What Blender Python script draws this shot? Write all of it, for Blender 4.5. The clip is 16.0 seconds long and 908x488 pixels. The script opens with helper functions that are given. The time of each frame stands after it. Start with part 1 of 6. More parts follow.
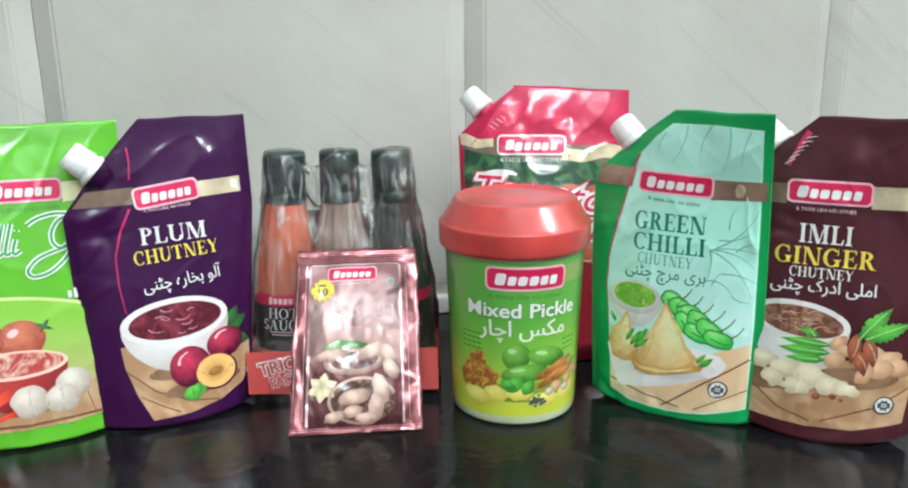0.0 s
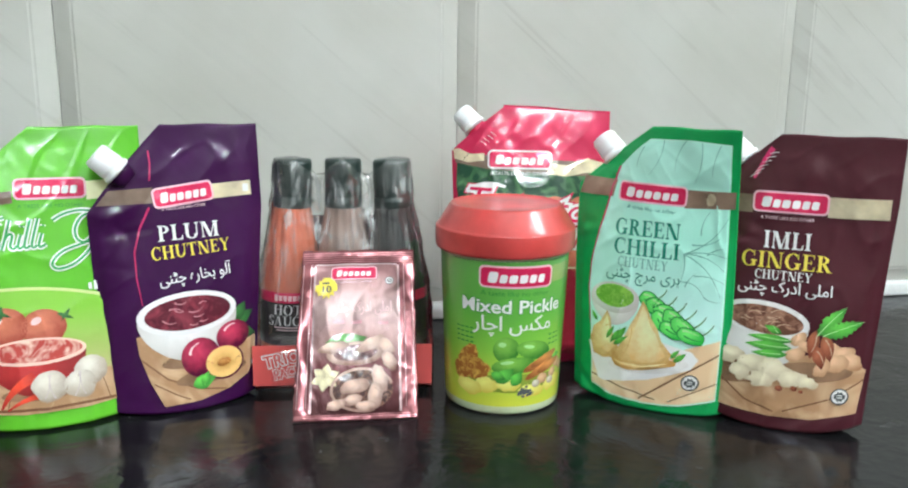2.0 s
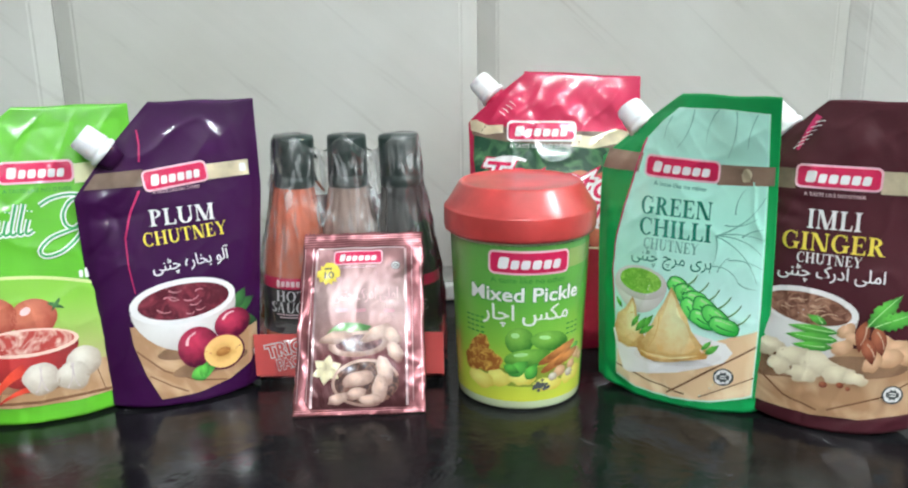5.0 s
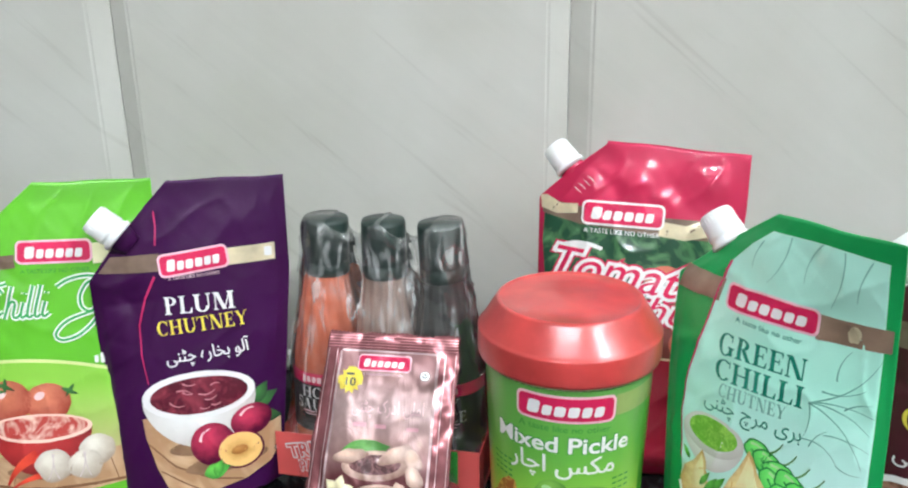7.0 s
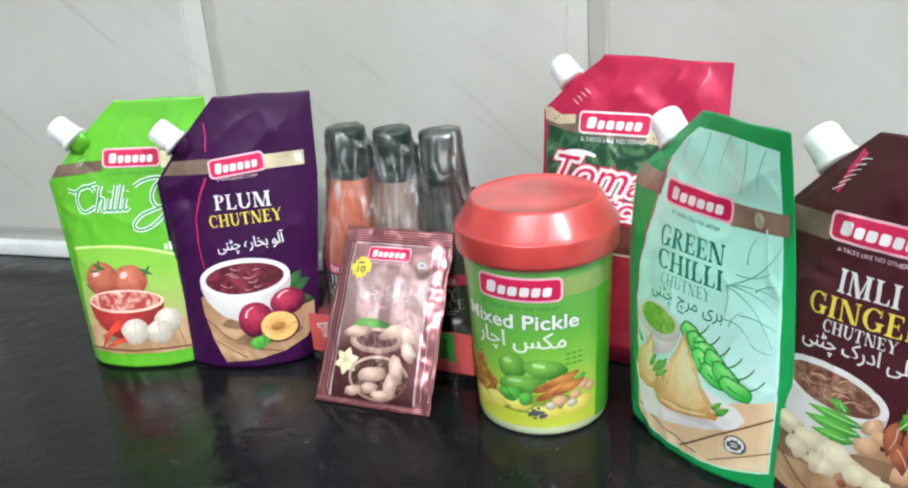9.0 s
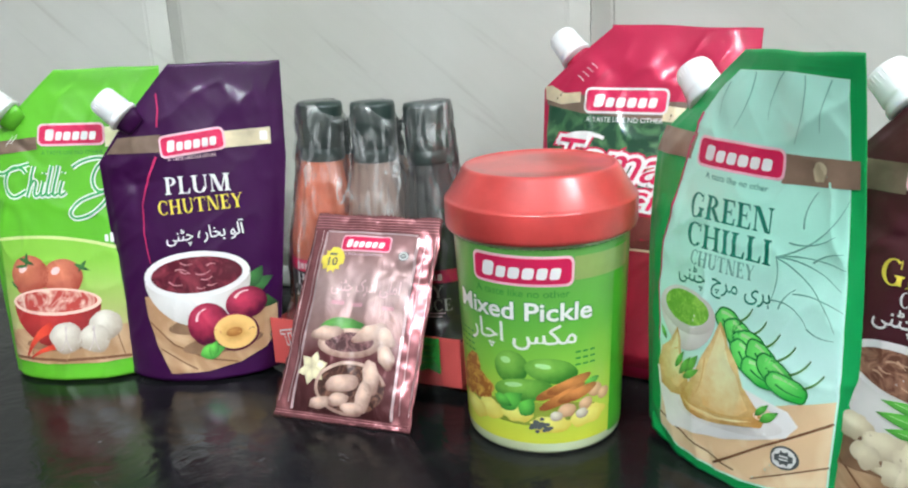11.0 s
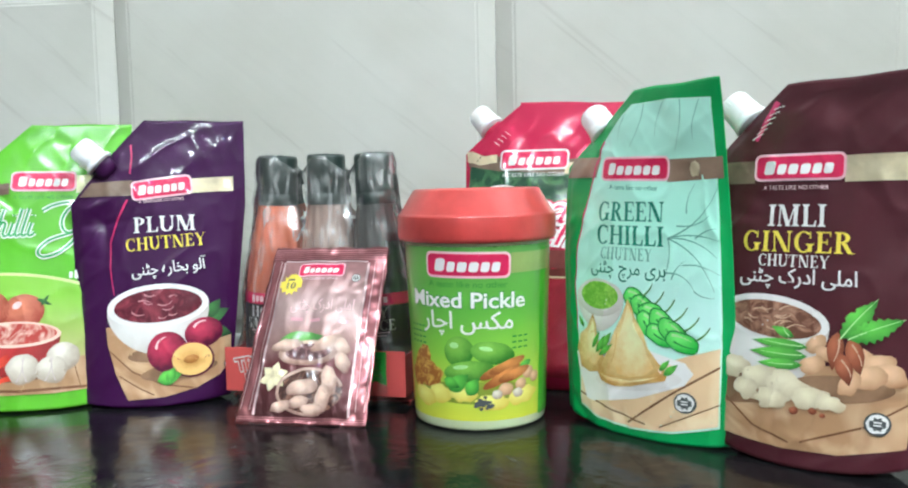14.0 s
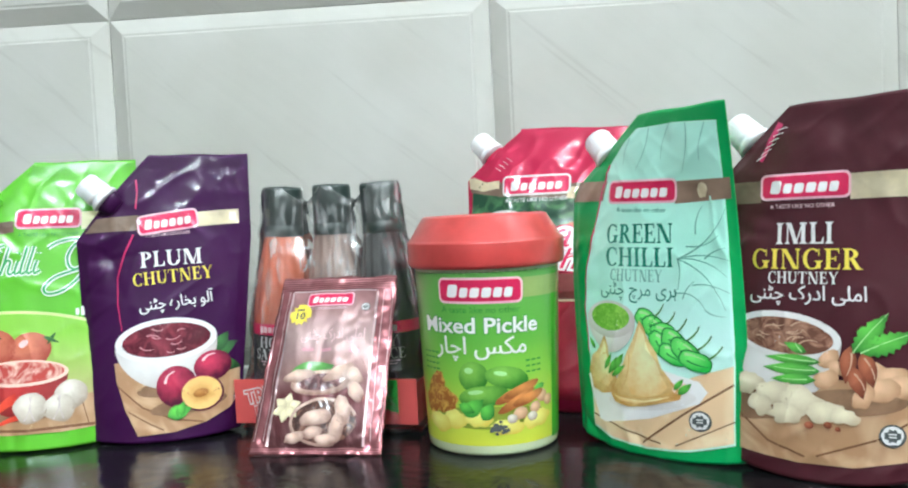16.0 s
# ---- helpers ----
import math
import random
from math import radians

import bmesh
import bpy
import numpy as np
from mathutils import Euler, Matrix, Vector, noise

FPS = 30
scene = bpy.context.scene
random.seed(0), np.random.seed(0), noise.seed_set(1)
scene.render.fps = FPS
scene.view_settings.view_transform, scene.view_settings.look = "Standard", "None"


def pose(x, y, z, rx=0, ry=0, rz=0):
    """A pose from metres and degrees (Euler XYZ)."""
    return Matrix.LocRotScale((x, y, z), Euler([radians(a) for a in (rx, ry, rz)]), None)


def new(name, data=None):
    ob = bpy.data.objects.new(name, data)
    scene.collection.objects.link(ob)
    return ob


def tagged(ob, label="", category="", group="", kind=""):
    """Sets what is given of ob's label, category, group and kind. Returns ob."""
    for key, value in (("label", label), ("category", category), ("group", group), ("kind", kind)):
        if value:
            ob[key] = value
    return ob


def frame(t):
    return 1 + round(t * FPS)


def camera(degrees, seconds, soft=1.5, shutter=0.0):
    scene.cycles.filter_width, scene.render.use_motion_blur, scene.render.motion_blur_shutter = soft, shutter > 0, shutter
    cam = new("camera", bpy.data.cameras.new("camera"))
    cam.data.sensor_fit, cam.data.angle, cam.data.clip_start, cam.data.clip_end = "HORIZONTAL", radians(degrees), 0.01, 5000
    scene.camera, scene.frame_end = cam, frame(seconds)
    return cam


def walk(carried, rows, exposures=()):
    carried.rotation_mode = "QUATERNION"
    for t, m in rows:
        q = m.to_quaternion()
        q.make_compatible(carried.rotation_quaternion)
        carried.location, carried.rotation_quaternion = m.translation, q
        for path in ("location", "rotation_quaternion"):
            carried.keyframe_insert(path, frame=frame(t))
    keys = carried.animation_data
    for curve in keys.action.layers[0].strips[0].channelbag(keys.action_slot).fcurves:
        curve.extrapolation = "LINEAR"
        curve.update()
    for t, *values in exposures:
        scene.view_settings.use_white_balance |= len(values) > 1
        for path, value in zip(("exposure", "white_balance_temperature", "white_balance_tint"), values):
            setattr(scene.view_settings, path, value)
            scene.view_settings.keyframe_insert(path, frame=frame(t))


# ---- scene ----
cam = camera(58.1, 16.0, soft=2.1)
METRES, EYE, TILT, LEAN, TURN = 0.710, 0.2169, -14.538, 0.700, -10.162
ROWS = [
    (0.0, 0.0, 0.0, 0.0, -0.0, 0.0, 0.0),
    (0.5, 0.0023, -0.018, -0.0233, -2.1, 0.46, 0.39),
    (1.0, -0.0001, -0.0303, -0.0252, -2.74, 0.92, -0.08),
    (1.5, -0.0148, -0.0344, -0.018, -2.7, 2.01, -0.07),
    (2.0, -0.0197, -0.0543, -0.028, -1.93, 2.4, -0.9),
    (2.5, -0.0273, -0.0636, -0.0344, -1.66, 2.6, -1.28),
    (3.0, -0.0387, -0.0606, -0.035, -1.17, 2.69, -1.33),
    (3.5, -0.0338, -0.0428, -0.0286, -0.56, 2.46, -1.2),
    (6.0, 0.0477, 0.0715, 0.0284, 6.7, -2.37, -0.98),
    (6.5, 0.0574, 0.1125, 0.072, 11.22, -3.2, -3.15),
    (7.0, 0.108, 0.1162, 0.1063, 14.83, -3.96, -3.58),
    (7.5, 0.1976, 0.1067, 0.1063, 20.51, -5.84, -3.33),
    (8.0, 0.2499, 0.067, 0.0931, 26.33, -7.24, -4.7),
    (8.5, 0.2653, 0.0826, 0.0899, 26.72, -7.83, -3.51),
    (9.0, 0.2647, 0.0923, 0.0856, 26.81, -8.32, -3.06),
    (11.5, 0.2131, 0.1875, -0.0179, 23.34, -2.39, -4.67),
    (12.0, 0.2115, 0.1998, -0.043, 20.21, -1.14, -4.5),
    (12.5, 0.1928, 0.1409, -0.0555, 18.22, 2.72, -5.33),
    (13.0, 0.2044, 0.1095, -0.0893, 15.7, 5.71, -4.91),
    (13.5, 0.2058, 0.0684, -0.0889, 15.18, 8.34, -3.79),
    (14.0, 0.2069, 0.0569, -0.1071, 15.53, 9.33, -3.34),
    (14.5, 0.2017, 0.0577, -0.113, 15.94, 10.17, -2.58),
    (15.0, 0.1949, 0.0534, -0.1147, 14.61, 11.14, -2.18),
    (15.5, 0.1845, 0.0433, -0.1082, 14.85, 11.39, -2.22),
    (16.0, 0.1867, 0.0452, -0.1088, 14.45, 11.19, -1.6),
]
walk(cam, [(t, pose(0, 0, EYE, TILT, LEAN, TURN) @ pose(METRES * x, METRES * y, METRES * z, 90 + pitch, roll, yaw)) for t, x, y, z, yaw, pitch, roll in ROWS],
     exposures=((0, 0.0, 6500, 10), (3.5, 0.03, 6500, 10), (6.5, -0.03, 6520, 14), (7.5, 0.07, 6520, 14), (9.0, 0.11, 6520, 14), (11.5, 0.02, 6480, 11), (13.0, 0.1, 6350, 9), (14.5, 0.14, 6330, 9), (16.0, 0.15, 6300, 9)))

# ---- light ----
world = bpy.data.worlds.new("world")
world.use_nodes = True
scene.world = world
world.node_tree.nodes["Background"].inputs[0].default_value = (0.75, 0.82, 0.9, 1)
world.node_tree.nodes["Background"].inputs[1].default_value = 0.15
scene.view_settings.exposure = 0.0


# ---- materials ----
def mat(name, color, rough=0.4, metal=0.0, coat=0.0, bump=0.0, bscale=60.0, vary=0.06, vscale=18.0, color2=None, trans=0.0, spec=0.5, sss=0.0, bdist=0.002, coat_rough=0.12):
    m = bpy.data.materials.new(name)
    m.use_nodes = True
    nt = m.node_tree
    b = nt.nodes["Principled BSDF"]
    b.inputs["Roughness"].default_value = rough
    b.inputs["Metallic"].default_value = metal
    b.inputs["Coat Weight"].default_value = coat
    b.inputs["Coat Roughness"].default_value = coat_rough
    b.inputs["Transmission Weight"].default_value = trans
    b.inputs["Specular IOR Level"].default_value = spec
    if sss:
        b.inputs["Subsurface Weight"].default_value = sss
        b.inputs["Subsurface Radius"].default_value = (0.004, 0.003, 0.002)
    tc = nt.nodes.new("ShaderNodeTexCoord")
    n = nt.nodes.new("ShaderNodeTexNoise")
    n.inputs["Scale"].default_value = vscale
    n.inputs["Detail"].default_value = 6
    nt.links.new(tc.outputs["Object"], n.inputs["Vector"])
    ramp = nt.nodes.new("ShaderNodeValToRGB")
    c1 = color
    c2 = color2 or tuple(min(1, c * (1 + vary * 2.2) + vary * 0.05) for c in color)
    if color2 is None:
        c1 = tuple(c * (1 - vary) for c in color)
    ramp.color_ramp.elements[0].position, ramp.color_ramp.elements[1].position = 0.35, 0.68
    ramp.color_ramp.elements[0].color = (*c1, 1)
    ramp.color_ramp.elements[1].color = (*c2, 1)
    nt.links.new(n.outputs["Fac"], ramp.inputs["Fac"])
    nt.links.new(ramp.outputs["Color"], b.inputs["Base Color"])
    if bump:
        n2 = nt.nodes.new("ShaderNodeTexNoise")
        n2.inputs["Scale"].default_value = bscale
        n2.inputs["Detail"].default_value = 3
        nt.links.new(tc.outputs["Object"], n2.inputs["Vector"])
        bp = nt.nodes.new("ShaderNodeBump")
        bp.inputs["Strength"].default_value = bump
        bp.inputs["Distance"].default_value = bdist
        nt.links.new(n2.outputs["Fac"], bp.inputs["Height"])
        nt.links.new(bp.outputs["Normal"], b.inputs["Normal"])
        nt.links.new(bp.outputs["Normal"], b.inputs["Coat Normal"])
    return m


def emitter(name, color, strength):
    m = bpy.data.materials.new(name)
    m.use_nodes = True
    b = m.node_tree.nodes["Principled BSDF"]
    b.inputs["Emission Color"].default_value = (*color, 1)
    b.inputs["Emission Strength"].default_value = strength
    return m


def crumple(m, strength=0.35, scale=38.0):
    """Foil laminate: sharp little folds over soft waves, and a clear glossy skin."""
    nt = m.node_tree
    b = nt.nodes["Principled BSDF"]
    tc = nt.nodes.new("ShaderNodeTexCoord")
    mp = nt.nodes.new("ShaderNodeMapping")
    mp.inputs["Scale"].default_value = (1.0, 1.0, 0.42)
    mp.inputs["Rotation"].default_value = (0, radians(24), 0)
    nt.links.new(tc.outputs["Object"], mp.inputs[0])
    soft = nt.nodes.new("ShaderNodeTexNoise")
    soft.inputs["Scale"].default_value = scale * 0.6
    soft.inputs["Detail"].default_value = 3
    soft.inputs["Distortion"].default_value = 1.4
    fold = nt.nodes.new("ShaderNodeTexNoise")
    fold.noise_type = "RIDGED_MULTIFRACTAL"
    fold.inputs["Scale"].default_value = scale * 0.55
    fold.inputs["Detail"].default_value = 1.5
    fold.inputs["Distortion"].default_value = 0.4
    nt.links.new(mp.outputs[0], soft.inputs["Vector"])
    nt.links.new(mp.outputs[0], fold.inputs["Vector"])
    b1 = nt.nodes.new("ShaderNodeBump")
    b1.inputs["Strength"].default_value = strength * 0.4
    b1.inputs["Distance"].default_value = 0.003
    nt.links.new(soft.outputs["Fac"], b1.inputs["Height"])
    b2 = nt.nodes.new("ShaderNodeBump")
    b2.inputs["Strength"].default_value = strength * 0.8
    b2.inputs["Distance"].default_value = 0.0016
    nt.links.new(fold.outputs["Fac"], b2.inputs["Height"])
    nt.links.new(b1.outputs["Normal"], b2.inputs["Normal"])
    nt.links.new(b2.outputs["Normal"], b.inputs["Normal"])
    nt.links.new(b2.outputs["Normal"], b.inputs["Coat Normal"])
    return m


def film(name, color, rough=0.36, bump=0.5, bscale=38.0, metal=0.0, coat=0.75, vary=0.05, coat_rough=0.17):
    return crumple(mat(name, color, rough, metal, coat, 0.0, bscale, vary, 22.0, spec=0.3, coat_rough=coat_rough), bump, bscale)


def tile_material():
    m = bpy.data.materials.new("glazed_tile")
    m.use_nodes = True
    nt = m.node_tree
    b = nt.nodes["Principled BSDF"]
    b.inputs["Roughness"].default_value = 0.42
    b.inputs["Coat Weight"].default_value = 0.12
    b.inputs["Coat Roughness"].default_value = 0.3
    tc = nt.nodes.new("ShaderNodeTexCoord")
    info = nt.nodes.new("ShaderNodeObjectInfo")
    sh = nt.nodes.new("ShaderNodeVectorMath")
    sh.operation = "MULTIPLY_ADD"
    sh.inputs[1].default_value = (1, 1, 1)
    cmb = nt.nodes.new("ShaderNodeCombineXYZ")
    ten = nt.nodes.new("ShaderNodeMath")
    ten.operation = "MULTIPLY"
    ten.inputs[1].default_value = 9.0
    nt.links.new(info.outputs["Random"], ten.inputs[0])
    nt.links.new(ten.outputs[0], cmb.inputs[0])
    nt.links.new(ten.outputs[0], cmb.inputs[2])
    nt.links.new(tc.outputs["Object"], sh.inputs[0])
    nt.links.new(cmb.outputs[0], sh.inputs[2])
    mp = nt.nodes.new("ShaderNodeMapping")
    mp.inputs["Scale"].default_value = (3.0, 1, 44.0)
    turn = nt.nodes.new("ShaderNodeMapping")
    turn.inputs["Rotation"].default_value = (0, radians(-40), 0)
    nt.links.new(sh.outputs[0], turn.inputs["Vector"])
    nt.links.new(turn.outputs[0], mp.inputs["Vector"])
    streak = nt.nodes.new("ShaderNodeTexNoise")
    streak.inputs["Scale"].default_value = 1.6
    streak.inputs["Detail"].default_value = 9
    streak.inputs["Roughness"].default_value = 0.62
    streak.inputs["Distortion"].default_value = 0.6
    nt.links.new(mp.outputs[0], streak.inputs["Vector"])
    r1 = nt.nodes.new("ShaderNodeValToRGB")
    e = r1.color_ramp.elements
    e[0].position, e[0].color = 0.27, (0.45, 0.438, 0.402, 1)
    e[1].position, e[1].color = 0.40, (0.55, 0.548, 0.51, 1)
    e3 = r1.color_ramp.elements.new(0.75)
    e3.color = (0.575, 0.57, 0.53, 1)
    nt.links.new(streak.outputs["Fac"], r1.inputs["Fac"])
    cloud = nt.nodes.new("ShaderNodeTexNoise")
    cloud.inputs["Scale"].default_value = 7.0
    cloud.inputs["Detail"].default_value = 5
    nt.links.new(sh.outputs[0], cloud.inputs["Vector"])
    r2 = nt.nodes.new("ShaderNodeValToRGB")
    r2.color_ramp.elements[0].position, r2.color_ramp.elements[0].color = 0.3, (0.86, 0.85, 0.81, 1)
    r2.color_ramp.elements[1].position, r2.color_ramp.elements[1].color = 0.65, (1, 1, 0.99, 1)
    nt.links.new(cloud.outputs["Fac"], r2.inputs["Fac"])
    mx = nt.nodes.new("ShaderNodeMix")
    mx.data_type, mx.blend_type = "RGBA", "MULTIPLY"
    mx.inputs[0].default_value = 1.0
    nt.links.new(r1.outputs[0], mx.inputs[6])
    nt.links.new(r2.outputs[0], mx.inputs[7])
    nt.links.new(mx.outputs[2], b.inputs["Base Color"])
    bp = nt.nodes.new("ShaderNodeBump")
    bp.inputs["Strength"].default_value = 0.06
    nt.links.new(streak.outputs["Fac"], bp.inputs["Height"])
    nt.links.new(bp.outputs["Normal"], b.inputs["Normal"])
    return m


def granite_material():
    """Black polished stone, slightly uneven, with dull smudges and some reflection put into its colour."""
    m = bpy.data.materials.new("black_granite")
    m.use_nodes = True
    nt = m.node_tree
    b = nt.nodes["Principled BSDF"]
    b.inputs["Specular IOR Level"].default_value = 0.22
    tc = nt.nodes.new("ShaderNodeTexCoord")

    def cloud(scale, detail, distortion=0.0, rough=0.5):
        n = nt.nodes.new("ShaderNodeTexNoise")
        n.inputs["Scale"].default_value = scale
        n.inputs["Detail"].default_value = detail
        n.inputs["Distortion"].default_value = distortion
        n.inputs["Roughness"].default_value = rough
        nt.links.new(tc.outputs["Object"], n.inputs["Vector"])
        return n.outputs["Fac"]

    def ranged(fac, a, b2, lo, hi):
        r = nt.nodes.new("ShaderNodeMapRange")
        for k, x in enumerate((a, b2, lo, hi)):
            r.inputs[k + 1].default_value = x
        nt.links.new(fac, r.inputs[0])
        return r.outputs[0]

    grain = nt.nodes.new("ShaderNodeValToRGB")
    grain.color_ramp.elements[0].position, grain.color_ramp.elements[0].color = 0.45, (0.006, 0.006, 0.007, 1)
    grain.color_ramp.elements[1].position, grain.color_ramp.elements[1].color = 0.8, (0.015, 0.0155, 0.016, 1)
    nt.links.new(cloud(420, 4), grain.inputs["Fac"])
    smear = cloud(30, 7, 1.2, 0.62)
    # pale grey patches: smears, plus blurred reflections painted into the base colour
    dust = nt.nodes.new("ShaderNodeMix")
    dust.data_type = "RGBA"
    nt.links.new(ranged(smear, 0.52, 0.8, 0.0, 0.28), dust.inputs[0])
    nt.links.new(grain.outputs["Color"], dust.inputs[6])
    dust.inputs[7].default_value = (0.06, 0.062, 0.06, 1)
    nt.links.new(dust.outputs[2], b.inputs["Base Color"])
    nt.links.new(ranged(smear, 0.35, 0.72, 0.05, 0.3), b.inputs["Roughness"])
    wave = nt.nodes.new("ShaderNodeBump")
    wave.inputs["Strength"].default_value = 0.1
    wave.inputs["Distance"].default_value = 0.01
    nt.links.new(cloud(26, 5, 0.8, 0.6), wave.inputs["Height"])
    fine = nt.nodes.new("ShaderNodeBump")
    fine.inputs["Strength"].default_value = 0.08
    fine.inputs["Distance"].default_value = 0.002
    nt.links.new(cloud(150, 3), fine.inputs["Height"])
    nt.links.new(wave.outputs["Normal"], fine.inputs["Normal"])
    nt.links.new(fine.outputs["Normal"], b.inputs["Normal"])
    return m


def fold_material():
    """Film doubled in a crease: shiny, its bright glints put in as whitish colour."""
    m = bpy.data.materials.new("film_crease_glint")
    m.use_nodes = True
    nt = m.node_tree
    b = nt.nodes["Principled BSDF"]
    b.inputs["Base Color"].default_value = (0.85, 0.86, 0.86, 1)
    b.inputs["Roughness"].default_value = 0.15
    b.inputs["Alpha"].default_value = 0.2
    return m


def wrap_material():
    m = bpy.data.materials.new("shrink_wrap")
    m.use_nodes = True
    nt = m.node_tree
    nt.nodes.remove(nt.nodes["Principled BSDF"])
    out = nt.nodes["Material Output"]
    tr = nt.nodes.new("ShaderNodeBsdfTransparent")
    tr.inputs[0].default_value = (1, 1, 1, 1)
    gl = nt.nodes.new("ShaderNodeBsdfGlossy")
    gl.inputs["Roughness"].default_value = 0.06
    tc = nt.nodes.new("ShaderNodeTexCoord")
    n = nt.nodes.new("ShaderNodeTexNoise")
    n.noise_type = "RIDGED_MULTIFRACTAL"
    n.inputs["Scale"].default_value = 42.0
    n.inputs["Detail"].default_value = 2
    n.inputs["Distortion"].default_value = 0.8
    mp = nt.nodes.new("ShaderNodeMapping")
    mp.inputs["Scale"].default_value = (1.0, 1.0, 0.6)
    mp.inputs["Rotation"].default_value = (0, radians(25), 0)
    nt.links.new(tc.outputs["Object"], mp.inputs[0])
    nt.links.new(mp.outputs[0], n.inputs["Vector"])
    bp = nt.nodes.new("ShaderNodeBump")
    bp.inputs["Strength"].default_value = 0.9
    bp.inputs["Distance"].default_value = 0.004
    nt.links.new(n.outputs["Fac"], bp.inputs["Height"])
    nt.links.new(bp.outputs["Normal"], gl.inputs["Normal"])
    haze = nt.nodes.new("ShaderNodeBsdfGlossy")
    haze.inputs["Roughness"].default_value = 0.24
    nt.links.new(bp.outputs["Normal"], haze.inputs["Normal"])
    both = nt.nodes.new("ShaderNodeMixShader")
    both.inputs[0].default_value = 0.3
    nt.links.new(gl.outputs[0], both.inputs[1])
    nt.links.new(haze.outputs[0], both.inputs[2])
    fr = nt.nodes.new("ShaderNodeFresnel")
    fr.inputs["IOR"].default_value = 1.55
    mul = nt.nodes.new("ShaderNodeMath")
    mul.operation = "MULTIPLY_ADD"
    mul.inputs[1].default_value = 0.9
    mul.inputs[2].default_value = 0.13
    mul.use_clamp = True
    nt.links.new(fr.outputs[0], mul.inputs[0])
    mx = nt.nodes.new("ShaderNodeMixShader")
    nt.links.new(mul.outputs[0], mx.inputs[0])
    nt.links.new(tr.outputs[0], mx.inputs[1])
    nt.links.new(both.outputs[0], mx.inputs[2])
    # whitish streaks on the gathered film: its highlights put in as diffuse colour
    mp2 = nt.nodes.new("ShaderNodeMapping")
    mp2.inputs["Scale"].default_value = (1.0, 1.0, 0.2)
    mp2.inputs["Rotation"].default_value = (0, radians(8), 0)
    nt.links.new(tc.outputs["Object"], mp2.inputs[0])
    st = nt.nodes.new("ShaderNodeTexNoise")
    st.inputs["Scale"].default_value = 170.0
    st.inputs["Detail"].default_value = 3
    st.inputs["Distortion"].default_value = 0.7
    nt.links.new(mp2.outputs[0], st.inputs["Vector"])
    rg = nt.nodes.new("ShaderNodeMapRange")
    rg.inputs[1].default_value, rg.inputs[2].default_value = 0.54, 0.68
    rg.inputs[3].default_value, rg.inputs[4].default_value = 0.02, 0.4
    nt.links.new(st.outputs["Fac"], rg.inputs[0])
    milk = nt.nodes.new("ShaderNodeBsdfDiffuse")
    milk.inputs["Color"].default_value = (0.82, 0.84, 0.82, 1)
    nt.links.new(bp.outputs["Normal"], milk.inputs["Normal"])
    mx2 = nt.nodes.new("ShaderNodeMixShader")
    # round the labels the film lies tight and clear, so these painted highlights thin out
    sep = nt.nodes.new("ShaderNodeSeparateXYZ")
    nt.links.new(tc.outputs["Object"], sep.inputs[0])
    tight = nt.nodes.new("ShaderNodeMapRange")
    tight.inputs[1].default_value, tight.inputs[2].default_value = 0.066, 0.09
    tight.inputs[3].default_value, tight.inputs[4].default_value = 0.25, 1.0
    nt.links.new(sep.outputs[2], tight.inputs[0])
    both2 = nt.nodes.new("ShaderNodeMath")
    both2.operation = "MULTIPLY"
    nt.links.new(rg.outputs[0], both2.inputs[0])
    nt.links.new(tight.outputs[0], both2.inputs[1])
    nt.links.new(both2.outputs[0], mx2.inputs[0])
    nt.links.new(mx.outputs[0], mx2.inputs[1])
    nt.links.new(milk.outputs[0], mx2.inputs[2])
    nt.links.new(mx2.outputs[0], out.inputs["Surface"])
    return m


TILE = tile_material()
GRANITE = granite_material()
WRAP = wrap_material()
FOLD = fold_material()
GROUT = mat("pale_grout", (0.72, 0.73, 0.71), 0.7, bump=0.2, bscale=300)
PAINT = mat("wall_paint", (0.74, 0.74, 0.73), 0.8, bump=0.1, bscale=200)
# for the added walls out of view, dark to keep reflections on the goods low
PAINT_DARK = mat("unseen_dark_wall", (0.2, 0.19, 0.18), 0.8, bump=0.1, bscale=200)
FLOORM = mat("floor_tile", (0.28, 0.26, 0.24), 0.35, bump=0.05)
CAPW = mat("white_plastic", (0.88, 0.88, 0.88), 0.4, vary=0.015, coat=0.15, sss=0.1)
GREENFILM = film("lime_film", (0.11, 0.46, 0.022), 0.34, 0.4)
PURPLE = film("purple_film", (0.036, 0.0025, 0.044), 0.45, 0.26, coat=0.34, coat_rough=0.09)
REDFILM = film("crimson_foil", (0.5, 0.013, 0.066), 0.42, 0.34, metal=0.2, coat=0.5, coat_rough=0.12)
DKGREEN = film("emerald_film", (0.002, 0.34, 0.085))
MAROON = film("maroon_film", (0.07, 0.013, 0.02), 0.4, 0.42, coat=0.85, coat_rough=0.12)
for dark in (PURPLE, MAROON):
    dark.node_tree.nodes["Principled BSDF"].inputs["Specular IOR Level"].default_value = 0.14
SACHETF = film("wine_foil", (0.3, 0.1, 0.11), 0.27, 0.9, 80, metal=0.6, coat=0.4)
LIDRED = mat("red_lid", (0.55, 0.052, 0.048), 0.36, coat=0.8, bump=0.45, bscale=34, vary=0.12, vscale=40, sss=0.2, coat_rough=0.2)
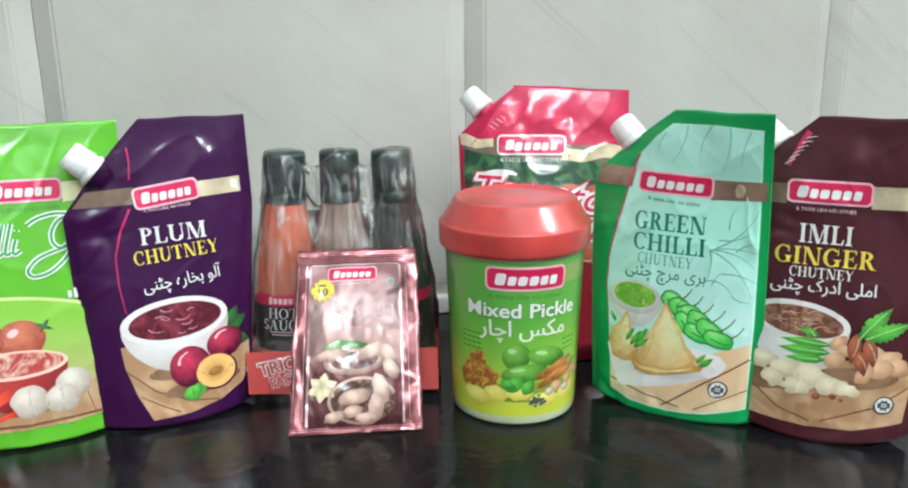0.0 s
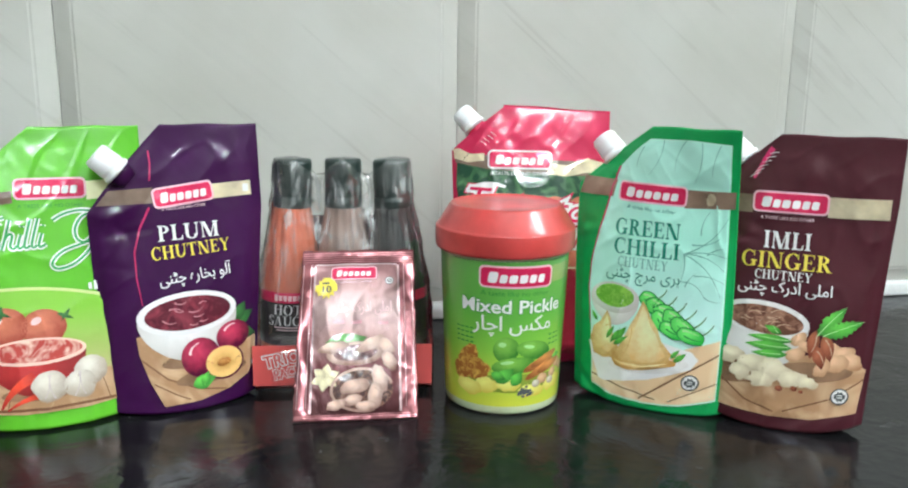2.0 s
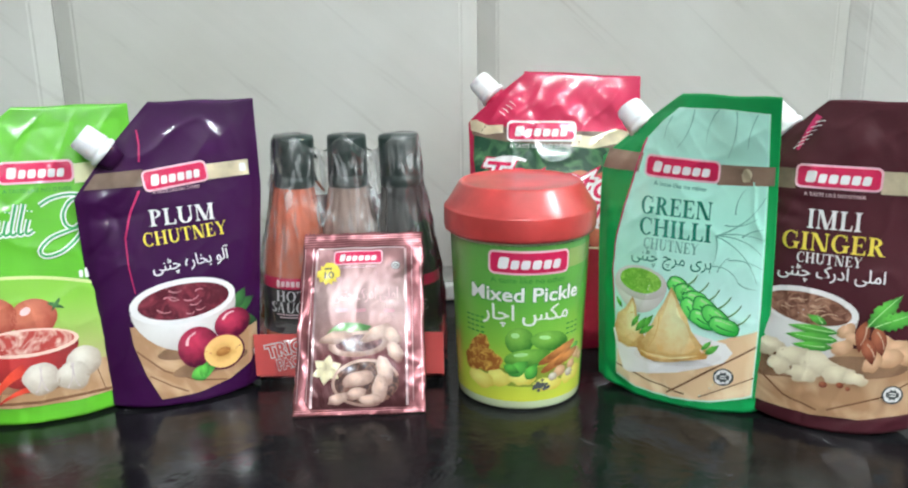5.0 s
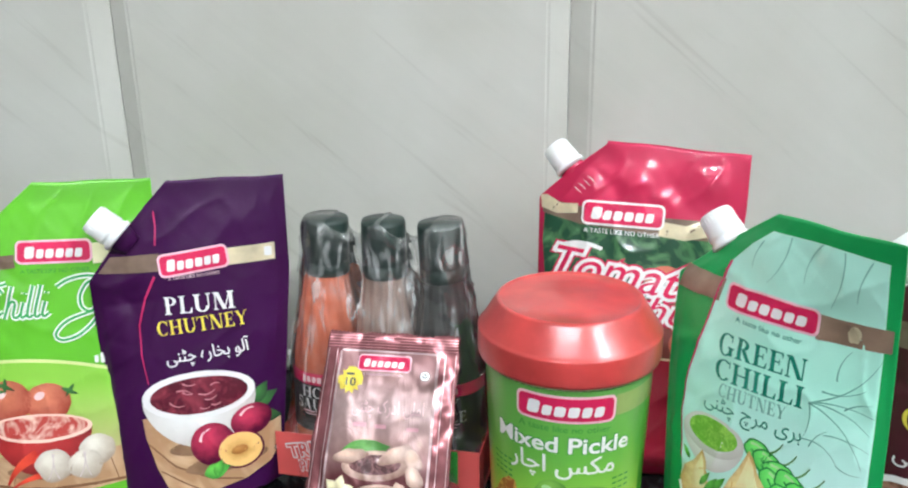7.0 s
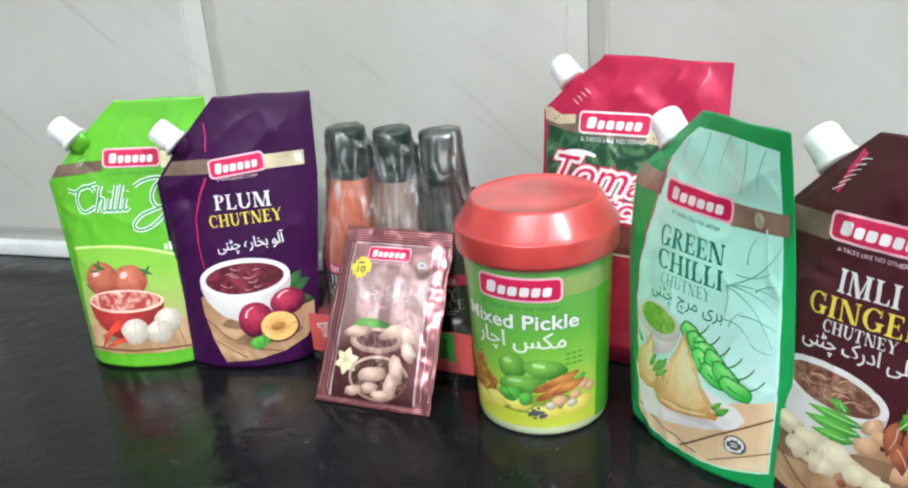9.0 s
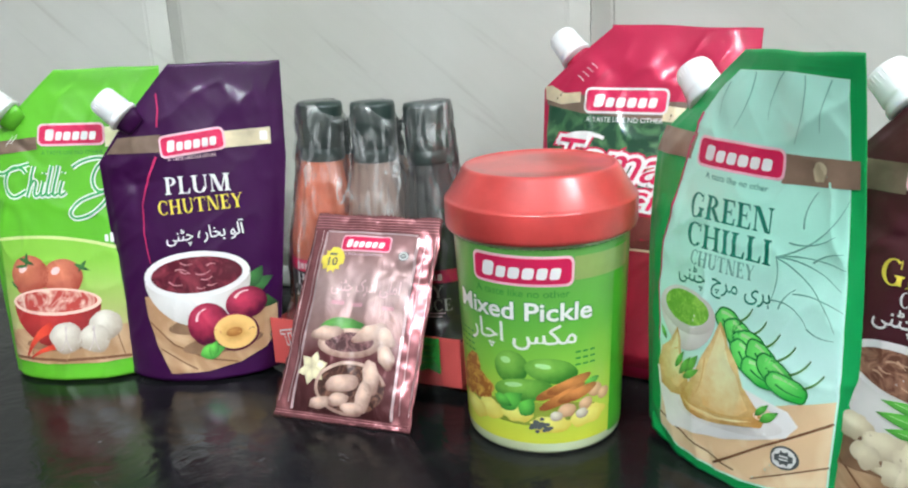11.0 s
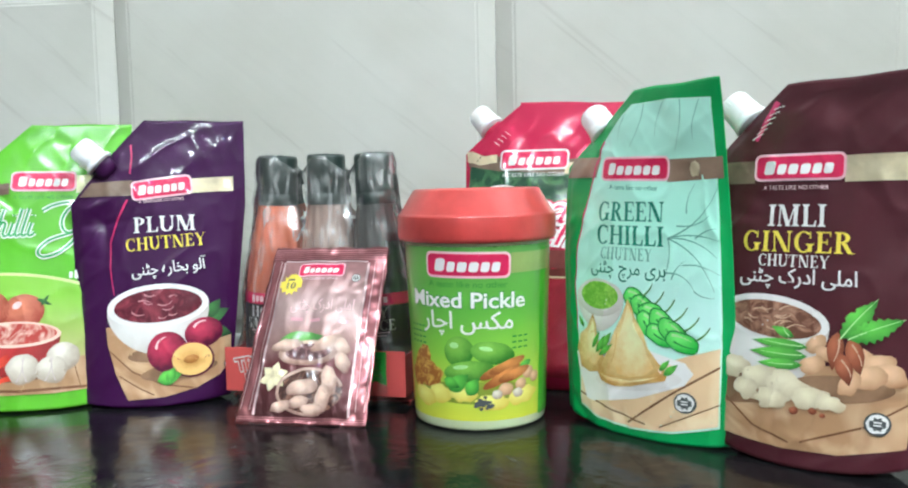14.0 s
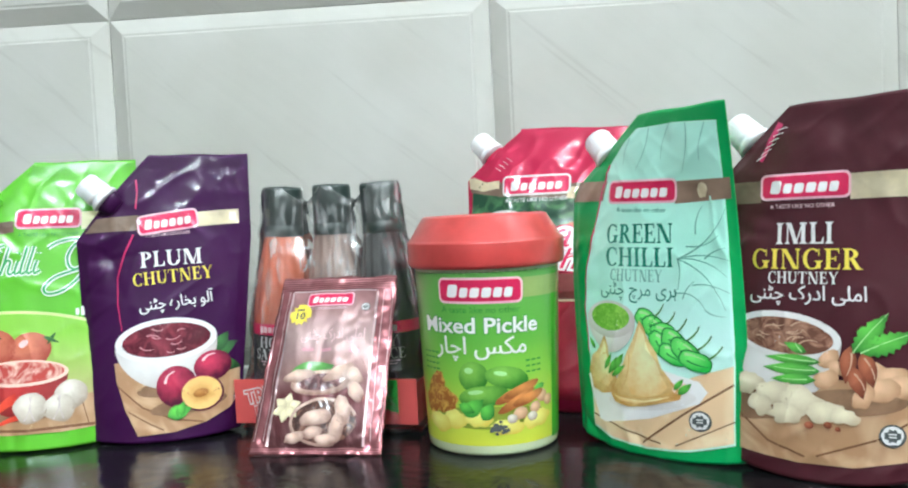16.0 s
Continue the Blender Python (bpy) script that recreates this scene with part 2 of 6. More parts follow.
JARBODY = mat("clear_jar_plastic", (0.58, 0.66, 0.42), 0.25, coat=0.4, sss=0.2)


# ---- builders ----
def part(name, bm, material, parent=None, label="", smooth=True):
    me = bpy.data.meshes.new(name)
    bm.normal_update()
    bm.to_mesh(me)
    bm.free()
    me.materials.append(material)
    if smooth:
        for p in me.polygons:
            p.use_smooth = True
    ob = new(name, me)
    ob.parent = parent
    if label:
        tagged(ob, label)
    return ob


def empty(name, m):
    ob = new(name)
    ob.empty_display_size = 0.02
    ob.matrix_world = m
    return ob


def box_bm(x0, x1, y0, y1, z0, z1, bevel=0.0):
    bm = bmesh.new()
    bmesh.ops.create_cube(bm, size=1)
    for v in bm.verts:
        v.co = Vector((x0 + (v.co.x + 0.5) * (x1 - x0), y0 + (v.co.y + 0.5) * (y1 - y0), z0 + (v.co.z + 0.5) * (z1 - z0)))
    if bevel:
        bmesh.ops.bevel(bm, geom=bm.edges[:], offset=bevel, segments=2, affect="EDGES", profile=0.6)
    return bm


def lathe_bm(profile, seg=48, m=None, wob=0.0):
    """A turned shape; profile: (radius, height) from bottom to top."""
    bm = bmesh.new()
    rings = []
    for r, z in profile:
        if r < 1e-6:
            rings.append([bm.verts.new((0, 0, z))])
        else:
            rings.append([bm.verts.new((r * math.cos(2 * math.pi * i / seg), r * math.sin(2 * math.pi * i / seg), z)) for i in range(seg)])
    for a, b in zip(rings, rings[1:]):
        for i in range(seg):
            j = (i + 1) % seg
            if len(a) == 1 and len(b) == 1:
                continue
            if len(a) == 1:
                bm.faces.new((a[0], b[j], b[i]))
            elif len(b) == 1:
                bm.faces.new((a[i], a[j], b[0]))
            else:
                bm.faces.new((a[i], a[j], b[j], b[i]))
    if m is not None:
        bm.transform(m)
    return bm


class Pouch:
    """A stand-up spout pouch: x across, z up, -y to the front; sizes in mm."""

    def __init__(self, w, h, depth, shoulder, top_left, cx=0.0, lean=0.0, dents=(), seed=0, base_left=0.0, base_right=0.0, base_up=6.0, twist=0.0, bend_left=0.0, bend_right=0.0, base_up_right=None, flange=0.0, tuck=0.0, top_tilt=0.0):
        self.w, self.h, self.depth, self.shoulder, self.top_left, self.cx = w, h, depth, shoulder, top_left, cx
        self.lean, self.dents, self.seed = lean, dents, seed
        self.bl, self.br, self.bu, self.twist = base_left, base_right, base_up, twist
        self.tlw, self.trw, self.flange, self.tuck = bend_left, bend_right, flange, tuck
        self.bur = base_up if base_up_right is None else base_up_right
        self.top_tilt = top_tilt
        rnd = random.Random(seed * 17 + 3)
        self.folds = []
        for k in range(34):
            if k < 12:  # round the spout's corner
                u, v = cx - w / 2 + rnd.uniform(2, 34), shoulder + rnd.uniform(-32, 26)
            elif k < 20:  # across the upper front
                u, v = cx + rnd.uniform(-0.3, 0.45) * w, rnd.uniform(0.72, 0.94) * h
            elif k < 28:  # along the sides
                u, v = cx + rnd.choice((-1, 1)) * rnd.uniform(0.36, 0.48) * w, rnd.uniform(0.15, 0.7) * h
            else:
                u, v = cx + rnd.uniform(-0.45, 0.45) * w, rnd.uniform(0.02, 0.14) * h
            a = rnd.uniform(0, math.pi)
            self.folds.append((u, v, math.cos(a), math.sin(a), rnd.uniform(8, 26), rnd.uniform(3.2, 6.5), rnd.choice((-1, 1)) * rnd.uniform(0.4, 1.0) * (0.3 if 12 <= k < 20 else 0.9)))

    def left(self, v):
        x = self.cx - self.w / 2 + self.bl * max(0, 1 - v / self.shoulder)
        if v > self.shoulder:
            k = (v - self.shoulder) / (self.h - self.shoulder)
            k = min(1, k)
            x += (self.top_left - (self.cx - self.w / 2)) * (k * 0.86 + 0.14 * k * k)
        return x

    def right(self, v):
        return self.cx + self.w / 2 - self.br * max(0, 1 - v / self.shoulder)

    def fat(self, v):
        k = max(0.0, min(1.0, v / self.h))
        return self.depth * (1 - k ** 2.0) ** 0.9 * (0.82 + 0.18 * (1 - k))

    def mid(self, u, v):
        k = (u - self.cx) / self.w * 2
        t = max(0.0, v / self.h) ** 3
        return -0.55 * self.fat(v) + self.flange * max(0, (-k - 0.55) / 0.45) * min(1, self.fat(v) / 10) + self.twist * k * (v / self.h - 0.5) * 2 + t * (self.tlw * (max(0, 0.5 - k / 2)) ** 2 + self.trw * (max(0, 0.5 + k / 2)) ** 2)

    def puff(self, u, v):
        l, r = self.left(v), self.right(v)
        s = max(-1.0, min(1.0, (u - l) / (r - l) * 2 - 1))
        edge = min(1.0, (1 - abs(s)) * (r - l) / 2 / 5.5)
        return self.fat(v) * (max(0.0, 1 - abs(s) ** 2.4)) ** 0.8 * (0.25 + 0.75 * edge)

    def creases(self, u, v):
        p = Vector((u * 0.035, v * 0.022, self.seed * 7.3))
        q = Vector((u * 0.1, v * 0.06, self.seed * 3.1 + 5))
        c = 0.6 * noise.noise(p) + 0.35 * noise.noise(q)
        up = max(0.0, (v - 0.62 * self.h) / (0.38 * self.h))
        rdg = 1 - abs(noise.noise(Vector(((u + 0.7 * v) * 0.07, (v - 0.5 * u) * 0.02, self.seed + 2.0)))) * 2
        c += up * (1 - up ** 4) * 0.6 * max(0, rdg) ** 3
        fold = 1 - abs(noise.noise(Vector(((u - 0.6 * v) * 0.045, (v + 0.4 * u) * 0.03, self.seed * 2.0 + 11)))) * 2.4
        c += 0.7 * max(0, fold) ** 4
        for du, dv, rad, amp in self.dents:
            c += 0.45 * amp * math.exp(-((u - du) ** 2 + (v - dv) ** 2) / rad ** 2)
        for fu, fv, fc, fs, reach, wide, amp in self.folds:
            along, across = (u - fu) * fc + (v - fv) * fs, abs((v - fv) * fc - (u - fu) * fs)
            if across < wide and abs(along) < reach:
                k = across / wide
                c += amp * (1 - k) ** 1.5 * (1 - (along / reach) ** 2)
        return c * max(0.12, min(1.0, (self.h - v) / 13))

    def front(self, u, v):
        """How far the front stands out towards -y, in mm."""
        l, r = self.left(v), self.right(v)
        e = min(1.0, max(0.0, min(u - l, r - u)) / 9.0)
        under = self.tuck * max(0.0, 1 - v / 17) ** 1.3
        return self.mid(u, v) + self.puff(u, v) + self.creases(u, v) * (0.25 + 0.75 * e) - under

    def place(self, u, v, lift=0.0):
        return Vector((u / 1000, -(self.front(u, v) + lift + (0.3 if lift else 0.0)) / 1000, v / 1000))

    def body(self, nu=72, nv=112):
        bm = bmesh.new()
        grids = []
        for side in (1, -1):
            rows = []
            for j in range(nv + 1):
                row = []
                for i in range(nu + 1):
                    s = -math.cos(math.pi * i / nu) * 0.35 + (2 * i / nu - 1) * 0.65
                    lo = (self.bu if s < 0 else self.bur) * abs(s) ** 2.2
                    v = lo + (self.h + 0.3 * math.sin(s * 5 + self.seed) + self.top_tilt * s - lo) * j / nv
                    l, r = self.left(v), self.right(v)
                    u = l + (r - l) * (s + 1) / 2
                    if side == 1:
                        w = self.front(u, v)
                    else:
                        w = self.mid(u, v) - self.puff(u, v) * 0.8 + self.creases(u + 90, v) * 0.5 * (1 - abs(s)) - 0.35
                    v = max(v, 0.3 - w * math.tan(radians(self.lean)))
                    row.append(bm.verts.new((u / 1000, -w / 1000, v / 1000)))
                rows.append(row)
            grids.append(rows)
        f, b = grids
        for j in range(nv):
            for i in range(nu):
                bm.faces.new((f[j][i], f[j][i + 1], f[j + 1][i + 1], f[j + 1][i]))
                bm.faces.new((b[j][i + 1], b[j][i], b[j + 1][i], b[j + 1][i + 1]))
        for j in range(nv):
            bm.faces.new((f[j + 1][0], b[j + 1][0], b[j][0], f[j][0]))
            bm.faces.new((f[j][nu], b[j][nu], b[j + 1][nu], f[j + 1][nu]))
        for i in range(nu):
            bm.faces.new((f[nv][i], f[nv][i + 1], b[nv][i + 1], b[nv][i]))
            bm.faces.new((f[0][i + 1], f[0][i], b[0][i], b[0][i + 1]))
        return bm


def spout(parent, p, at, length_dir, out=0.0, skin=None):
    """The white screw cap with its collar, on a slanted corner."""
    u, v = at
    m = Matrix.Translation((u / 1000, -(p.mid(u, v) + out) / 1000, v / 1000)) @ pose(0, 0, 0, out * 1.5, length_dir, 0) @ pose(0, 0, -0.001) @ Matrix.Scale(0.81, 4)
    base = part("spout", lathe_bm([(0.0, -0.009), (0.0062, -0.009), (0.0085, -0.001), (0.0085, 0.0035), (0.0, 0.0035)], 32, m @ Matrix.Diagonal((1.1, 0.5, 1, 1))), skin or CAPW, parent, "pouring spout sealed into the film")
    prof = [(0.0, 0.0005), (0.0104, 0.0005), (0.0112, 0.0012), (0.0112, 0.0032), (0.0105, 0.004), (0.0099, 0.0042), (0.0099, 0.0062), (0.0104, 0.0066), (0.0103, 0.0075), (0.0094, 0.0195), (0.0086, 0.0209), (0.0, 0.0212)]
    cap = part("cap", lathe_bm(prof, 40, m), CAPW, base, "white ribbed screw cap")
    for k in range(28):
        a = 2 * math.pi * k / 28
        bm = box_bm(-0.0003, 0.0003, -0.0098, -0.0089, 0.0085, 0.0186)
        bm.transform(m @ pose(0, 0, 0, 0, 0, math.degrees(a)))
        if k == 0:
            allr = bm
        else:
            tmp = bpy.data.meshes.new("t")
            bm.to_mesh(tmp)
            allr.from_mesh(tmp)
            bpy.data.meshes.remove(tmp)
            bm.free()
    part("grip_ribs", allr, CAPW, base)
    return base


# ---- the setting ----
WALL_Y, GX, PITCH, ROW = 0.6203, 0.1187, 0.2985, 0.290


def setting():
    tagged(part("wall_back", box_bm(-2.0, 2.0, WALL_Y, WALL_Y + 0.12, -0.9, 1.8), GROUT, smooth=False), "pale tiled kitchen wall behind the counter", "wall", kind="structure")
    tagged(part("wall_front", box_bm(-2.0, 2.0, -2.32, -2.2, -0.9, 1.8), PAINT_DARK, smooth=False), "plain dark unseen wall closing the room", "wall", kind="structure")
    tagged(part("wall_left", box_bm(-2.12, -2.0, -2.2, WALL_Y, -0.9, 1.8), PAINT_DARK, smooth=False), "plain dark unseen wall closing the room", "wall", kind="structure")
    tagged(part("wall_right", box_bm(2.0, 2.12, -2.2, WALL_Y, -0.9, 1.8), PAINT_DARK, smooth=False), "plain dark unseen wall closing the room", "wall", kind="structure")
    tagged(part("floor", box_bm(-2.12, 2.12, -2.32, WALL_Y + 0.12, -1.0, -0.9), FLOORM, smooth=False), "plain beige kitchen floor", "floor", kind="structure")
    tagged(part("ceiling", box_bm(-2.12, 2.12, -2.32, WALL_Y + 0.12, 1.8, 1.9), PAINT, smooth=False), "plain white kitchen ceiling", "ceiling", kind="structure")
    top = part("counter", box_bm(-2.0, 2.0, -0.02, WALL_Y - 0.001, -0.03, 0.0, 0.003), GRANITE, smooth=False)
    tagged(top, "polished black granite kitchen counter against the tiled wall", "counter", kind="structure")
    tagged(part("counter_base", box_bm(-2.0, 2.0, 0.03, WALL_Y - 0.001, -0.9, -0.031), PAINT, smooth=False), "plain support under the counter", "counter", kind="structure")


setting()


def tube_light(x, y, z, rz, length, strength):
    t = empty("tube_light", pose(x, y, z, 0, 0, rz))
    tagged(t, "white fluorescent tube light fitting on the ceiling", "lamp")
    part("housing", box_bm(-length / 2, length / 2, -0.03, 0.03, 0.02, 0.06, 0.004), CAPW, t)
    part("tube", lathe_bm([(0, -length / 2), (0.013, -length / 2), (0.013, length / 2), (0, length / 2)], 16, pose(0, 0, 0.005, 0, 90, 0)), emitter("tube_glow", (0.9, 1.0, 1.04), strength), t)


tube_light(-0.1, -1.45, 1.74, 0, 1.2, 400)
tube_light(1.5, -0.7, 1.74, 90, 1.2, 410)


def bevel_tile(w, h, d=0.0096, b=0.0138):
    """A wall tile with wide sloping edges; its front is at y = -d."""
    bm = bmesh.new()
    g = 0.0003
    outer = [bm.verts.new(c) for c in ((g, -d * 0.3, g), (w - g, -d * 0.3, g), (w - g, -d * 0.3, h - g), (g, -d * 0.3, h - g))]
    inner = [bm.verts.new(c) for c in ((b, -d, b), (w - b, -d, b), (w - b, -d, h - b), (b, -d, h - b))]
    back = [bm.verts.new((v.co.x, 0, v.co.z)) for v in outer]
    for i in range(4):
        j = (i + 1) % 4
        bm.faces.new((outer[i], outer[j], inner[j], inner[i]))
        bm.faces.new((back[i], back[j], outer[j], outer[i]))
    bm.faces.new(inner)
    bmesh.ops.bevel(bm, geom=[e for e in bm.edges if all(v in inner for v in e.verts)], offset=0.0015, segments=2, affect="EDGES")
    return bm


# ---- the goods on the counter ----
def place_pouch(name, label, p, at, yaw, material, spout_at, spout_turn, out=0.0, cat="pouch"):
    e = empty(name, pose(at[0], at[1], 0.0, -p.lean, 0, yaw))
    tagged(e, label, cat, "sauce pouches on the counter")
    part("film_body", p.body(), material, e)
    spout(e, p, spout_at, spout_turn, out, material)
    return e


P_CG = Pouch(112, 175, 15, 126, 2, cx=6, lean=12.0, seed=1, base_left=14, base_right=14, base_up=3.5)
cg = place_pouch("chilli_sauce_pouch", "lime green chilli garlic sauce spout pouch standing upright", P_CG, (-0.1594, 0.4439), 13.1, GREENFILM, (-26, 151.5), -48, 3)
P_PL = Pouch(103, 174.5, 15, 123, -14, cx=-6.5, lean=9.2, seed=2, base_left=3, base_right=12, bend_left=8, bend_right=-5, base_up=4, dents=((-38, 112, 9, -3), (20, 150, 10, 2), (-5, 118, 14, 1.5), (34, 60, 9, -2)))
pl = place_pouch("plum_chutney_pouch", "dark purple plum chutney spout pouch standing upright", P_PL, (-0.0734, 0.4593), 13.4, PURPLE, (-39.5, 147), -48, 3)
P_TO = Pouch(114, 187, 15, 155, -17, cx=3, lean=15.8, seed=3, base_left=8, base_right=10, tuck=17, top_tilt=-2.2, dents=((0, 168, 10, 2.5), (22, 165, 9, -3), (42, 166, 10, 2.5), (-28, 158, 8, 2)))
to = place_pouch("ketchup_pouch", "crimson tomato ketchup spout pouch leaning back behind a jar", P_TO, (0.1406, 0.4906), -15.5, REDFILM, (-37.5, 173), -44, -3)
P_GR = Pouch(100, 175, 15, 137, -14, cx=-11, lean=0.8, seed=4, base_left=5, base_right=-2, flange=3, bend_left=-22, bend_right=9, dents=((14, 131, 16, -5), (-14, 156, 9, 2.5), (4, 160, 8, -2.5), (21, 152, 9, 2.5), (-40, 82, 7, -2.5), (32, 96, 8, -2)), base_up=5, base_up_right=2)
gr = place_pouch("green_chutney_pouch", "emerald green chilli chutney spout pouch standing upright", P_GR, (0.2039, 0.4054), -39.6, DKGREEN, (-38.5, 154.5), -44, -5)
P_IM = Pouch(101, 173, 15, 136, -4, cx=9.5, lean=4.4, seed=5, base_left=4, base_right=6, bend_left=-16, bend_right=5, dents=((10, 152, 9, 2.5), (24, 158, 8, -2.5), (40, 148, 10, 2.5), (48, 100, 8, -2)))
im = place_pouch("tamarind_chutney_pouch", "dark maroon tamarind ginger chutney spout pouch standing upright", P_IM, (0.2566, 0.3716), -33.2, MAROON, (-22.5, 157), -46, -5)


def pickle_jar():
    e = empty("pickle_jar", pose(0.114, 0.446, 0))
    tagged(e, "round plastic mixed pickle jar with red lid", "jar")
    part("jar_body", lathe_bm([(0, 0.0008), (0.0345, 0.0004), (0.0358, 0.0009), (0.0364, 0.0024), (0.0366, 0.006), (0.0372, 0.03), (0.0397, 0.094), (0.0403, 0.0985), (0.0403, 0.1005), (0, 0.1005)], 72), JARBODY, e)
    lid = part("lid", lathe_bm([(0, 0.099), (0.042, 0.099), (0.0432, 0.0998), (0.0437, 0.1015), (0.0437, 0.112), (0.0436, 0.1126), (0.0432, 0.1131), (0.0427, 0.1135), (0.0421, 0.1141), (0.0352, 0.1254), (0.0348, 0.126), (0.0342, 0.1265), (0.0335, 0.1267), (0.0328, 0.1266), (0.0324, 0.1262), (0.0318, 0.1259), (0.02, 0.1262), (0, 0.1263)], 72), LIDRED, e)
    return e


jar = pickle_jar()


def sachet():
    e = empty("sauce_sachet", pose(0.0184, 0.4192, 0.0, -30.6, 0, -4.5))
    tagged(e, "small wine-red foil sachet leaning on the bottle pack", "sachet")
    return e


def sachet_folds():
    rnd = random.Random(21)
    out = []
    for k in range(30):
        a = rnd.uniform(0, math.pi) if k < 18 else rnd.choice((0.0, math.pi / 2)) + rnd.uniform(-0.3, 0.3)
        u, v = (rnd.uniform(-30, 30), rnd.uniform(5, 100)) if k < 18 else (rnd.choice((-1, 1)) * rnd.uniform(24, 35), rnd.uniform(5, 103))
        out.append((u, v, math.cos(a), math.sin(a), rnd.uniform(6, 20), rnd.uniform(2.8, 5.0), rnd.choice((-1, 1)) * rnd.uniform(0.3, 0.8)))
    return out


SACHET_FOLDS = sachet_folds()


def sachet_front(u, v):
    k = max(0, 1 - (abs(u) / 33) ** 3) * max(0, 1 - (abs(v - 53) / 50) ** 4)
    n = noise.noise(Vector((u * 0.09, v * 0.05, 9.0))) * 1.2 + noise.noise(Vector((u * 0.25, v * 0.2, 4.0))) * 0.45
    c = 0.0
    for fu, fv, fc, fs, reach, wide, amp in SACHET_FOLDS:
        along, across = (u - fu) * fc + (v - fv) * fs, abs((v - fv) * fc - (u - fu) * fs)
        if across < wide and abs(along) < reach:
            c += amp * (1 - across / wide) ** 1.5 * (1 - (along / reach) ** 2)
    return 4.0 * k + n + c


def sachet_body():
    bm = bmesh.new()
    nu, nv, W, H = 60, 90, 71.5, 107
    grids = []
    for side in (1, -1):
        rows = []
        for j in range(nv + 1):
            row = []
            for i in range(nu + 1):
                u, v = W * (i / nu - 0.5), H * j / nv
                if j in (0, nv):
                    v += 0.9 if i % 2 else -0.2
                u += 1.3 * (2 * i / nu - 1) ** 3 * noise.noise(Vector((v * 0.07, i // (nu / 2), 2.0))) + 0.5 * (2 * i / nu - 1) ** 5 * noise.noise(Vector((v * 0.3, i // (nu / 2), 6.0)))
                v += 1.6 * (2 * j / nv - 1) ** 5 * noise.noise(Vector((u * 0.08, j // (nv / 2), 3.0)))
                u += 0.07 * v / H * max(0, -u) - 0.1 * (1 - v / H) * max(0, -u) + 0.05 * v / H * max(0, u)
                w = sachet_front(u, v) if side == 1 else -0.5 - 2.0 * max(0, 1 - (abs(u) / 33) ** 3) * max(0, 1 - (abs(v - 53) / 50) ** 4) + 0.8 * noise.noise(Vector((u * 0.09, v * 0.05, 9.0)))
                v = max(v, 0.4 - w * math.tan(radians(30.6)))
                row.append(bm.verts.new((u / 1000, -w / 1000, v / 1000)))
            rows.append(row)
        grids.append(rows)
    f, b = grids
    for j in range(nv):
        for i in range(nu):
            bm.faces.new((f[j][i], f[j][i + 1], f[j + 1][i + 1], f[j + 1][i]))
            bm.faces.new((b[j][i + 1], b[j][i], b[j + 1][i], b[j + 1][i + 1]))
    for j in range(nv):
        bm.faces.new((f[j + 1][0], b[j + 1][0], b[j][0], f[j][0]))
        bm.faces.new((f[j][nu], b[j][nu], b[j + 1][nu], f[j + 1][nu]))
    for i in range(nu):
        bm.faces.new((f[nv][i], f[nv][i + 1], b[nv][i + 1], b[nv][i]))
        bm.faces.new((f[0][i + 1], f[0][i], b[0][i], b[0][i + 1]))
    return bm


sa = sachet()
part("foil_body", sachet_body(), SACHETF, sa)

# the pack of three bottles
PACK = pose(0.0165, 0.4930, 0, 0, 0, -7.5)
TRAY_Y = -0.0285
REDCARD = mat("red_card", (0.74, 0.11, 0.1), 0.4, coat=0.3, vary=0.04)
CAPB = mat("black_cap", (0.014, 0.03, 0.025), 0.35, vary=0.1)
HOTS = mat("orange_sauce", (0.6, 0.16, 0.085), 0.2, coat=0.6, vary=0.12)
VINS = mat("brown_sauce", (0.32, 0.22, 0.18), 0.2, coat=0.6, vary=0.15)
SOYS = mat("black_sauce", (0.045, 0.045, 0.043), 0.15, coat=0.6, vary=0.1)
LABELB = mat("black_label", (0.02, 0.016, 0.016), 0.35, vary=0.1)


